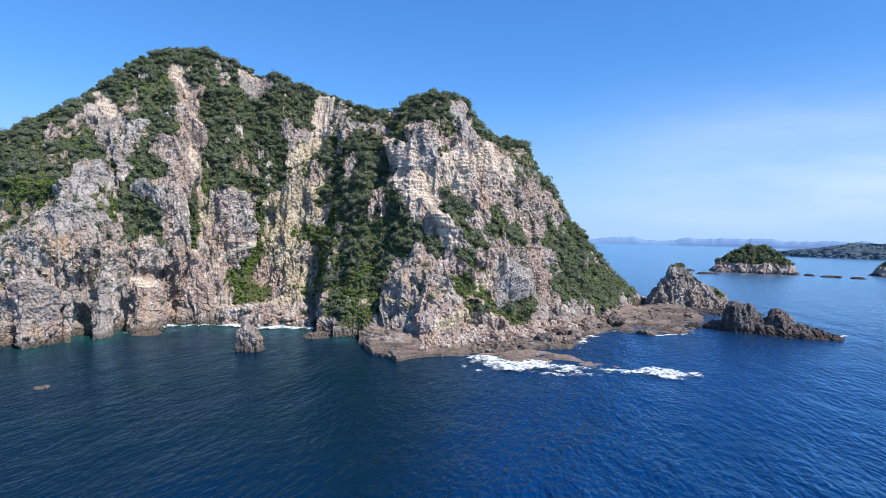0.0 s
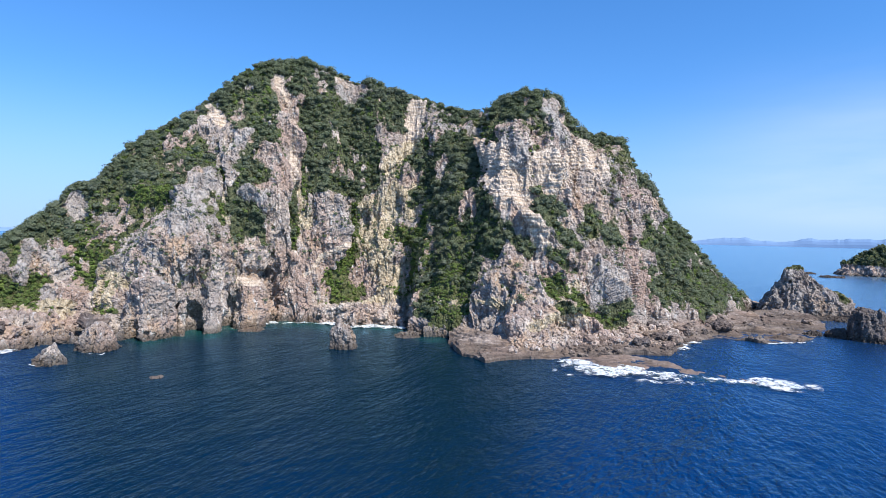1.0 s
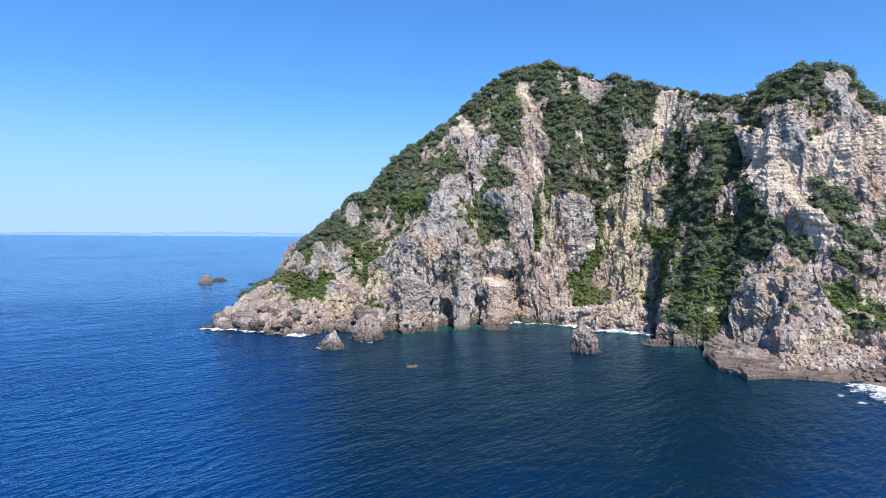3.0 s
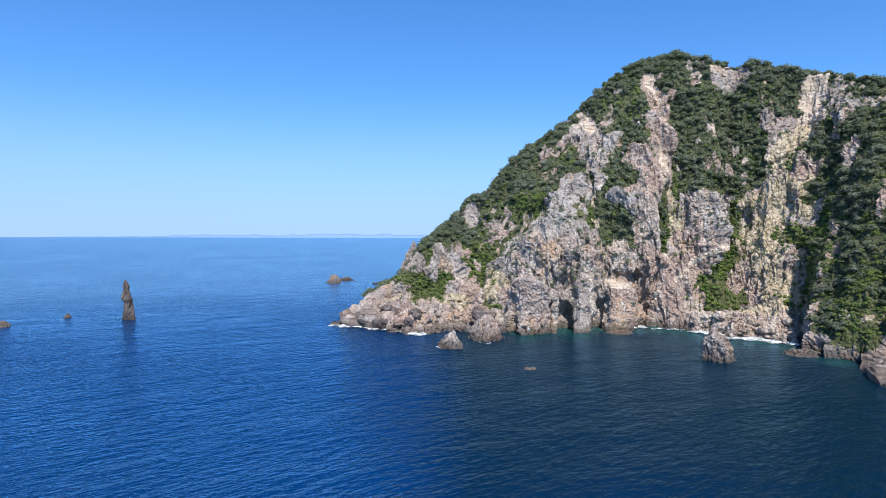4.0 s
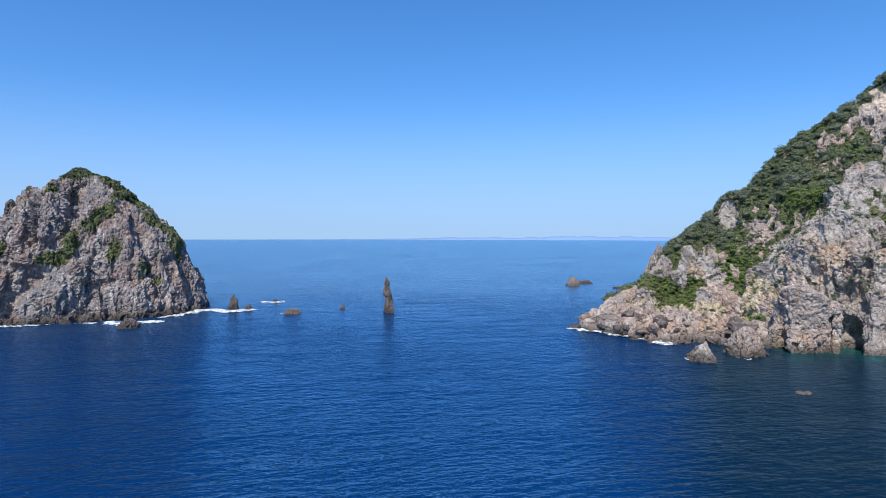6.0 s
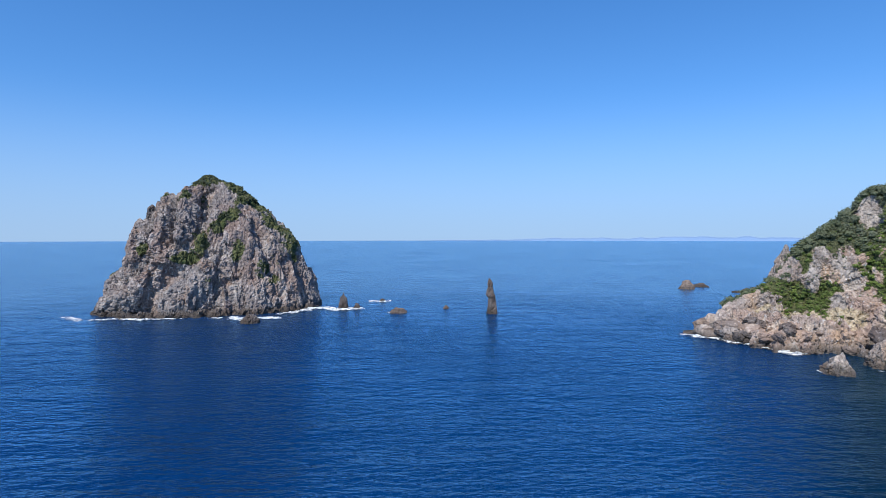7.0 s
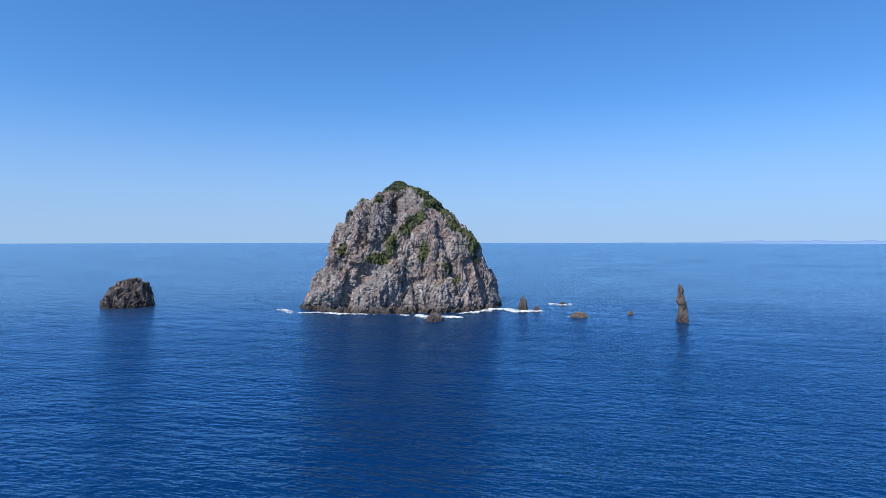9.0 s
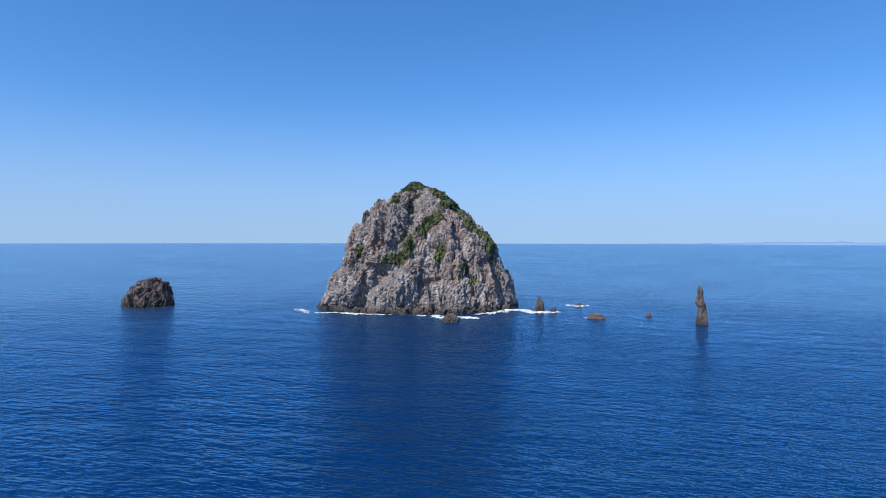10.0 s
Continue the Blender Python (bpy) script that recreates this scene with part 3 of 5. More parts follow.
def build_main_island():
    b = np.linspace(-54, 20, NB)
    crest = CREST_WEST + CREST_EAST
    rc, rs = table_at(b, COAST, 1, 9), table_at(b, SHELF, 1, 19)
    rm, rk, zk = table_at(b, SLOPE, 1, 21), table_at(b, crest, 1, 11), table_at(b, crest, 2, 7)
    zk = zk - 1.3 * np.clip((zk - 12) / 30, 0, 1) * np.clip((b + 36) / 10, 0, 1)
    t = np.linspace(0, 1, NF)[:, None]
    z = -2.5 + (zk + 2.5) * t
    s = np.clip(z / 6.0, 0, 1)
    foot = np.minimum(rc + rs * s, rk)
    low = np.clip((z - 6 * np.clip(zk / 14, 0, 1)) / np.maximum(0.42 * zk - 6, 1), 0, 1)
    high = np.clip((z / zk - 0.42) / 0.58, 0, 1)
    r = foot + np.where(low > 0, (rm - foot) * low, 0) * (foot < rk)
    r = r + (rk - r) * high ** 1.15 * (low >= 1)
    for _ in range(6):
        r[1:-1] = (r[:-2] + 2 * r[1:-1] + r[2:]) / 4
    front = polar(np.broadcast_to(b, r.shape), r, z)
    w = np.linspace(0, 1, NK + 1)[1:, None]
    wide = 0.75 * zk + 14
    back = polar(np.broadcast_to(b, (NK, NB)), rk + wide * w, (zk + 2.5) * np.cos(w * math.pi / 2) ** 0.8 - 2.5)
    p = np.concatenate([front, back])
    nor = grid_normals(p)
    up = np.concatenate([np.broadcast_to(t, z.shape), np.ones((NK, NB))])
    flat = p.reshape(-1, 3)
    bb = np.degrees(np.arctan2(flat[:, 0], flat[:, 1]))
    ee = np.degrees(np.arctan2(flat[:, 2] - 35, np.hypot(flat[:, 0], flat[:, 1])))
    wob = 0.5 * fbm(flat * 0.1, 5, 40, 0.65) + 0.4 * fbm(flat * (0.2, 0.2, 0.05), 4, 46, 0.6)
    forest = strokes(bb, ee, FOREST_RIDGE + FOREST_SUMMIT + FOREST_WEST + FOREST_EAST, wob)
    scrub = strokes(bb, ee, SCRUB + SCRUB_EAST, wob)
    pale = strokes(bb, ee, SCARS, 0.8 * wob)
    dry = strokes(bb, ee, DRY, wob)
    grey = strokes(bb, ee, GREY, 0.8 * wob)
    bare = np.maximum(np.maximum(strokes(bb, ee, BARE, wob), 0.9 * grey), (pale > 0.35))
    rear = np.concatenate([np.zeros(NF * NB), np.ones(NK * NB)])
    # rock breaks through the bush in upright streaks
    streaks = np.clip(2.4 * fbm(flat * (0.13, 0.13, 0.05), 4, 52, 0.55) - 1.0, 0, 0.75) * (1 - rear)
    bare = np.maximum(bare, streaks)
    forest = np.maximum(forest * (1 - bare), rear * 0.9)
    scrub = scrub * (1 - bare) * (1 - rear)
    # patchy turf on the gentler ledges
    ledge = np.clip(nor.reshape(-1, 3)[:, 2] * 1.5 - 0.45 + 0.8 * fbm(flat * 0.05, 4, 60), 0, 1) * np.clip((flat[:, 2] - 9) / 12, 0, 1) * (1 - bare)
    cover = np.clip(np.maximum(forest, scrub), 0, 1)
    edge = np.clip(np.minimum(np.clip(zk, 0, 99) / 12, 1), 0, 1)
    edge = np.broadcast_to(edge, up.shape).ravel()
    crest_calm = 1 - 0.6 * np.clip((up.ravel() - 0.85) / 0.15, 0, 1)
    fall = flat * (0.085, 0.085, 0.022)
    big = 3.4 * ridged(fall, 3, 5) + 1.4 * fbm(flat * 0.05, 3, 8) + 0.8 * ridged(flat * (0.24, 0.24, 0.05), 3, 12)
    form = (big * (1 - 0.45 * cover) * edge * crest_calm + ribs(bb, ee, wob) * (1 - rear) * edge) * (1 - 0.5 * rear)
    q = (flat + nor.reshape(-1, 3) * form[:, None]).reshape(p.shape)
    nor = grid_normals(q)
    nor[:, :, 2] *= 0.7
    q = q.reshape(-1, 3)
    smoothed = np.clip(np.maximum(2.4 * pale, grey), 0, 2.6)
    lift = (q[:, 2] + 3.4 * fbm(q * 0.05, 4, 70) + 0.08 * q[:, 0]) / 1.7
    ledges = np.abs((lift % 1.0) - 0.35) * 1.6 - 0.4 + 0.35 * (hash01(np.floor(lift).astype(np.int64), np.zeros(len(q), np.int64), np.zeros(len(q), np.int64), 9) - 0.5)
    bedded = np.clip((bb + 7) / 3, 0, 1) * np.clip((q[:, 2] - 34) / 12, 0, 1) * 0.8 + 0.6 * pale * (bb > -15)
    d = crag(q, 100) * 0.72 * (1 - 0.2 * smoothed) + ledges * np.clip(bedded, 0, 1) * np.clip(0.3 + 0.6 * fbm(q * 0.09, 3, 73), 0, 0.5)
    gap = np.linalg.norm(np.gradient(q.reshape(p.shape), axis=1), axis=2).ravel()
    d = d * (1 - 0.55 * cover) * edge * crest_calm * (1 - 0.5 * rear) * np.clip(0.62 / gap, 0.3, 1)
    out = q + nor.reshape(-1, 3) * d[:, None]
    green = np.clip(np.maximum(np.maximum(forest * 0.8, scrub), ledge * 0.7), 0, 1)
    me = mesh_of("main_island", out, grid_faces(NB, NF + NK), ROCK, {"pale": pale, "green": green * (1 - 0.6 * dry), "dry": dry, "grey": grey, "wood": np.clip(1.6 * forest, 0, 1)})
    ob = tagged(new("main_island", me), "tall grey-brown volcanic cliffs with dark bush and pale slip scars", "island", kind="structure")
    return ob, out.reshape(NF + NK, NB, 3), forest.reshape(-1, NB), scrub.reshape(-1, NB), ledge.reshape(-1, NB), pale.reshape(-1, NB)


ISLAND, ground, forest_map, scrub_map, ledge_map, pale_map = build_main_island()


# ---- water ----
def build_sea():
    rr = np.concatenate([np.linspace(0, 130, 14), np.linspace(134, 300, 84), np.geomspace(310, 4960, 50)])
    nb = 540
    b = np.arange(nb) * 360 / nb - 180
    p = polar(np.broadcast_to(b, (len(rr), nb)), np.broadcast_to(rr[:, None], (len(rr), nb)), 0.0).reshape(-1, 3)
    bb, r = np.tile(b, len(rr)), np.repeat(rr, nb)
    coast = np.interp(bb, [c[0] for c in COAST], [c[1] for c in COAST])
    off = coast - r
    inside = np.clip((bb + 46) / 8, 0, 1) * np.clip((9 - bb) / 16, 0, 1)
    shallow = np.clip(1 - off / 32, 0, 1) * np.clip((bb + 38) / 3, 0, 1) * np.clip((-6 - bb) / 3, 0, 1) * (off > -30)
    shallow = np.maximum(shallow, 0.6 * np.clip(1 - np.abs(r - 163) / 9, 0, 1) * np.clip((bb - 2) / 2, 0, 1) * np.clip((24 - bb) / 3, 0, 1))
    # mask of the painted cliff reflection, fading away from the coast
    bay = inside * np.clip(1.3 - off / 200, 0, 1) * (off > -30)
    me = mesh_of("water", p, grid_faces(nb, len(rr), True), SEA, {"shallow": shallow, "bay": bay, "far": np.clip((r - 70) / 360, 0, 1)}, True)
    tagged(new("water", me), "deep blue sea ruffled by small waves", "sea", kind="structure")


build_sea()


# ---- rock masses: a shaft of rings round an upright axis ----
def rock_shaft(profile, depth=1.0, rings=60, around=96, size=0.5, k=0, facing=0.0, foot=2.0, rough=1.0, folds=()):
    """Points of a rock whose outline, seen along facing, is the profile: rows of height, reach to the left, reach to the right."""
    t = np.array(profile, float)
    u = np.linspace(0, 1, rings)
    top = t[-1, 0]
    z = -foot + (top + foot) * u
    left, right = np.interp(z, t[:, 0], t[:, 1]), np.interp(z, t[:, 0], t[:, 2])
    a = np.linspace(0, 2 * math.pi, around, endpoint=False)
    c, s = np.cos(a), np.sin(a)
    half, mid = (left + right) / 2, (right - left) / 2
    corner = 1 / (np.abs(c) ** 2.6 + np.abs(s) ** 2.6) ** (1 / 2.6)
    x = mid[:, None] + half[:, None] * c * corner
    y = half[:, None] * depth * s * corner
    sw, cw = math.sin(facing), math.cos(facing)
    p = np.stack([x * cw - y * sw, x * sw + y * cw, np.broadcast_to(z[:, None], x.shape)], -1)
    nor = grid_normals(p, True)
    flat = p.reshape(-1, 3)
    zz = np.repeat(z, around)
    form = 1.15 * size * rough * ridged((flat + 131.0 * k) / size * (0.24, 0.24, 0.05), 3, 250 + k)
    taper = np.clip(np.repeat(half, around) / (1.2 * size * 3), 0.12, 1)
    form = form * taper
    for x0, z0, x1, z1, w, m in folds:
        t = np.clip(((x.ravel() - x0) * (x1 - x0) + (zz - z0) * (z1 - z0)) / ((x1 - x0) ** 2 + (z1 - z0) ** 2), 0, 1)
        near = np.clip(1.3 - np.hypot(x.ravel() - x0 - t * (x1 - x0), zz - z0 - t * (z1 - z0)) / w, 0, 1)
        form = form + m * near ** 0.8 * (y.ravel() < 0)
    q = (flat + nor.reshape(-1, 3) * form[:, None]).reshape(p.shape)
    nor = grid_normals(q, True)
    flat = q.reshape(-1, 3)
    d = crag(flat + 131.0 * k, 200 + 31 * k, size) * rough * 0.8
    if size > 1.2:
        d = d + 0.8 * crag((flat + 57.0 * k) * (1, 1, 0.6), 230 + 31 * k, size * 0.36)
    out = flat + nor.reshape(-1, 3) * (d * taper)[:, None]
    cap = np.arange(around) + (rings - 1) * around
    out = np.concatenate([out, out[cap].mean(0, keepdims=True) + (0, 0, 0.15 * size)])
    faces = grid_faces(around, rings, True)
    tip = np.stack([cap, np.roll(cap, -1), np.full(around, len(out) - 1), np.full(around, len(out) - 1)], 1)
    return out, faces, tip


def rock_thing(name, x, y, profile, label, category, group="", material=None, green=None, **shape):
    toward = math.atan2(-x, y)
    v, f, tip = rock_shaft(profile, facing=toward, **shape)
    tri = np.concatenate([f[:, [0, 1, 2]], f[:, [0, 2, 3]], tip[:, :3]])
    attrs = {}
    if green is not None:
        attrs["green"] = green(v)
    me = mesh_of(name, v, tri, material or DARK_ROCK, attrs)
    ob = tagged(new(name, me), label, category, group)
    ob.location = (x, y, 0)
    return ob, v + np.array((x, y, 0))




def bearing_xy(b, r):
    return math.sin(radians(b)) * r, math.cos(radians(b)) * r


# ---- the steep islet across the strait ----
ISLET = [(-3, 46, 53.5), (0, 45.5, 52.5), (5, 45, 51), (12, 43.5, 48.5), (20, 36, 45), (33, 31.5, 40), (43, 24, 31), (50, 16, 22.5), (55, 10.5, 17), (60, 6, 9.5), (63.6, 1.2, 1.6)]
ISLET_FOLDS = [
    (-0.5, 57, -3, 37, 2.8, -5.4), (6, 52, 2, 37, 3, 2.4), (-8, 52, -11, 33, 2.6, 3.4), (-16, 50, -20, 28, 3, 4.2), (-12.5, 50, -15.5, 32, 1.5, -4.2), (-22, 40, -25, 24, 1.8, -4.6),
    (-27, 44, -31, 22, 2.2, 2.6), (-16, 24, -30, 6, 3.4, 4.5), (-24, 24, -36, 12, 2.6, -5.0), (-34, 8, -40, 3, 4, 3.6), (-12, 20, -20, 10, 2, -2.5), (2, 20, -10, 8, 5, 3.4),
    (12, 46, 20, 20, 4, 2.6), (26, 34, 38, 10, 3, 2.6), (32, 22, 36, 6, 1.4, -2.6), (8, 14, 10, 2, 1.4, -2.4),
]


def islet_green(v):
    x = v[:, 0] * 0.15 - v[:, 1] * -0.99
    z = v[:, 2]
    right = np.interp(z, [c[0] for c in ISLET], [c[2] for c in ISLET])
    top = np.clip((z - 57.5) / 3, 0, 1)
    shoulder = np.clip((z - 20) / 10, 0, 1) * np.clip(1 - (right - x) / 6, 0, 1) * 0.8
    patches = [np.clip(1.4 - np.hypot((x - px) / w, (z - pz) / h), 0, 1) for px, pz, w, h in ((7, 31, 4.6, 6.5), (3, 24.5, 5, 3.2), (13, 38, 2.6, 4), (17, 44, 4.5, 3.5), (19, 51, 4, 3), (22, 30, 3.2, 5.5), (32, 19, 3, 5), (-19, 29, 3, 4), (-6, 53, 3, 2.5), (38, 14, 3, 3))]
    return np.clip(np.maximum(np.maximum(top, shoulder), np.max(patches, 0)) + fbm(v * 0.12, 4, 3) * 0.5, 0, 1) * np.clip((z - 10) / 6, 0, 1)


rocky_islet = tagged(new("rocky_islet"), "steep dome of brown-grey rock with bush on its shoulder", "islet")


def islet_part(name, x, y, profile, label, **shape):
    ob, v = rock_thing(name, x, y, profile, label, "", **shape)
    ob.parent = rocky_islet
    return v


islet_points = islet_part("rock_face", -309.3, -44.6, ISLET, "", material=ISLET_ROCK, rings=230, around=460, size=2.2, rough=0.5, k=1, depth=0.9, green=islet_green, folds=ISLET_FOLDS)
islet_part("summit_nub", -309.5, -70.5, [(40, 3.0, 3.0), (45, 2.3, 2.1), (48, 1.4, 1.2), (49.6, 0.6, 0.5)], "small dark nub of rock on the shoulder", rings=24, around=40, size=0.5, k=17, foot=-40)
islet_part("foot_ledge", -306, -44, [(-1.5, 47.5, 50.5), (0.3, 46.5, 49), (1.4, 44.5, 46), (2.2, 41, 42)], "low wet ledge round the foot", rings=10, around=300, size=0.9, rough=1.5, k=18, depth=0.9)

# ---- stacks and rocks in the sea ----
rock_thing("rock_pillar", -247, 83, [(-2, 2.2, 1.8), (0, 2.1, 1.6), (1.9, 2.2, 1.2), (4.6, 2.0, 0.7), (6.9, 2.2, 0.4), (8.0, 2.8, 0.4), (8.8, 3.0, 0.25), (9.8, 2.8, -0.2), (11, 2.6, -0.35), (11.8, 2.2, -0.5), (13, 2.6, -0.5), (14.5, 2.3, -1.0), (15.6, 2.1, -1.6)], "slender twisted dark rock pillar standing alone in the sea", "sea stack", rings=110, around=72, size=0.4, rough=1.0, k=2)
rock_thing("leaning_rock", -55.5, 171, [(-2, 3.5, 3.6), (0, 3.3, 3.3), (2.5, 3.2, 3.0), (4.5, 3.1, 2.0), (6, 2.6, 1.0), (7.2, 2.2, 0.0), (8.6, 1.8, -0.8), (9.6, 1.4, -1.1)], "leaning brown rock stack rising from the bay", "sea stack", rings=60, around=80, size=0.55, k=3, material=GREY_ROCK)
rock_thing("pointed_rock", -119, 132, [(-2, 4.0, 3.6), (0, 3.6, 2.9), (1.6, 2.3, 2.4), (3.2, 1.0, 1.9), (4.6, -0.1, 1.3), (5.4, -0.5, 0.9)], "small pointed grey rock awash at its foot", "rock", rings=44, around=70, size=0.6, k=4, material=ROCK)
rock_thing("shore_rock", -121.5, 151, [(-2, 5.6, 5.2), (0, 5.2, 4.8), (2.2, 4.2, 3.6), (4.4, 3.0, 2.8), (6.4, 1.8, 2.0), (7.6, 0.6, 0.9)], "big brown rock leaning against the shore", "rock", rings=60, around=100, size=0.7, k=5, material=ROCK)
rock_thing("rock_spire", *bearing_xy(-46.2, 246), [(12, 5.2, 4.8), (18, 4.6, 3.8), (22, 3.8, 2.8), (25.5, 2.6, 1.8), (28, 1.3, 1.2), (29.6, 0.6, 0.8), (31, 0.3, 0.4)], "pale grey rock spire on the point", "rock", rings=70, around=90, size=0.7, k=6, material=GREY_ROCK, foot=-12)
SMALL_ROCKS = [
    (-338, 243, 4.9, 5.6, "reddish rock well off the point"), (-350, 262, 5, 2.2, "low rock awash off the point"), *[(*bearing_xy(b, r), w, h, "low dark rock behind the point") for b, r, w, h in ((-49.5, 398, 3.0, 3.2), (-48.9, 395, 3.6, 4.2), (-50.3, 402, 2.4, 1.0))],
    (-278, 25.5, 1.6, 2.6, "low dark rock beside the islet in surf"), (-306, 41, 1.4, 1.6, "small dark rock ringed by foam"),
    (-260, 42.7, 3.5, 2.0, "flat brown rock between islet and pillar"), (-269.6, 66.7, 1.3, 1.5, "small brown rock between islet and pillar"), (-242, -18.8, 3.4, 3.3, "pointed rock before the islet in surf"),
    (*bearing_xy(-11.9, 201), 4.6, 1.3, "pale flat rock before the sea cave"), (*bearing_xy(-26.6, 216), 4.2, 0.7, "pale flat rock in the green shallows"), (*bearing_xy(25, 263), 4.5, 3, "dark rock beside the reef"), (*bearing_xy(23.2, 262), 3, 1.6, "small rock beside the reef"), (*bearing_xy(-34.2, 152), 1.4, 0.25, "reddish rock just awash in the bay"),
]
rock_thing("sea_rock", -280, 19.3, [(-1.5, 2.3, 2.6), (0, 2.1, 2.3), (2.5, 1.7, 1.8), (4.5, 1.1, 1.3), (6, 0.4, 0.7), (6.8, 0.1, 0.5), (7.6, 0.0, 0.3)], "dark thumb-shaped rock beside the islet in surf", "rock", "rocks in the sea", rings=40, around=60, size=0.3, k=19)
for k, (x, y, w, hgt, label) in enumerate(SMALL_ROCKS):
    lop = 0.8 + 0.4 * ((k * 7) % 5) / 4
    rock_thing("sea_rock", x, y, [(-1.5, w * 1.1, w * 1.1), (0, w, w), (hgt * 0.4, w * 0.75 * lop, w * 0.8), (hgt * 0.75, w * 0.4, w * 0.5 * lop), (hgt, w * 0.1, w * 0.15)], label, "rock", "rocks in the sea", rings=30, around=54, size=0.16 + 0.04 * w, k=20 + k, material=ROCK if label.startswith("pale") else SHELF_ROCK if "reddish" in label or "brown" in label else DARK_ROCK)
rock_thing("rock_island", -284, -179, [(-2, 11.8, 11.4), (0, 11.2, 11.2), (4.3, 9.2, 10.7), (8.4, 6.4, 9.6), (9.4, 5.2, 8.6), (10.8, 3.4, 7.4), (11.4, 2.6, 4.6), (13.4, 0.2, 4)], "low dark hump of rock alone in open water", "rock", rings=70, around=140, size=0.9, rough=1.2, k=8)
tooth_xy = bearing_xy(21.9, 331)
rock_thing("rock_tooth", *tooth_xy, [(-2, 16, 25), (0, 15.5, 24.5), (7, 13, 22), (9.5, 10.5, 19), (11.5, 9, 13), (16, 6.5, 6.5), (20, 5, 3), (23.5, 2.4, 1.2)], "jagged grey rock tooth joined by a low spit", "rock", rings=110, around=200, size=0.9, k=9, depth=0.7, material=GREY_ROCK, green=lambda v: np.clip((v[:, 2] - 20.5) / 2, 0, 1) + 0.8 * np.clip(1.5 - np.hypot(v[:, 0] - 15, v[:, 2] - 10) / 3, 0, 1))
rock_thing("tooth_ledge", *bearing_xy(22.6, 324), [(-1.5, 27, 36), (0, 26, 34), (0.9, 22, 30), (1.6, 14, 22)], "low wave-cut ledge round the rock tooth", "ledge", rings=16, around=200, size=0.5, k=10, depth=0.4)
rock_thing("reef", *bearing_xy(29.5, 262), [(-1.5, 19, 23), (0, 18, 22), (2.5, 15, 14), (4.2, 8, 6), (5.4, 2, 1.5)], "dark broken reef off the point", "reef", rings=40, around=170, size=0.7, k=11, depth=0.42)
rock_thing("reef_block", *bearing_xy(26.9, 261), [(-1, 6, 6), (0, 6, 6), (6, 5.2, 5), (9.5, 4, 3.6), (11, 2, 1.4)], "squarish dark block of rock on the reef", "rock", rings=46, around=80, size=0.7, k=12)
rock_thing("reef_block", *bearing_xy(29.9, 261), [(-1, 4.4, 5), (0, 4.3, 5), (6, 3.6, 3.6), (8.4, 2.6, 2.2), (9.6, 1.4, 1)], "narrow dark block of rock on the reef", "rock", rings=40, around=70, size=0.6, k=13)


# ---- wave-cut platforms below the cliffs: bearing, inner and outer range, inner and outer height ----
PLATFORM = [(-8, 202, 191, 3, 0.5), (-6.6, 202, 169, 5, 0.5), (-4.3, 196, 164.5, 6, 0.6), (-1.5, 186, 166, 6.5, 0.8), (1.2, 187, 169, 6.5, 1.0), (3.2, 192, 172, 6, 1.0), (6.3, 200, 178, 6, 1.2), (8.2, 215, 183, 5, 1.2), (10.5, 237, 187, 4.5, 1.2), (12.5, 249, 192, 4, 1.0), (13.9, 254, 212, 4, 1.0), (16, 262, 234, 4, 0.8), (18.6, 312, 233, 3, 0.5), (20.5, 322, 231, 2.5, 0.5), (22.7, 315, 239, 1.5, 0.4), (24, 300, 272, 0.5, 0.1)]
REEF = [(2.5, 172, 164, 0.3, -0.6), (5, 175, 160, 0.45, -0.45), (8.4, 181, 157.5, 0.5, -0.45), (12.3, 178, 160, 0.15, -0.45), (14, 171, 161, -0.2, -0.55), (15.6, 170, 161, -0.4, -0.6), (17.6, 168, 160, -0.3, -0.6), (19, 167, 160, 0.35, -0.3), (20.6, 166, 161, -0.4, -0.6)]


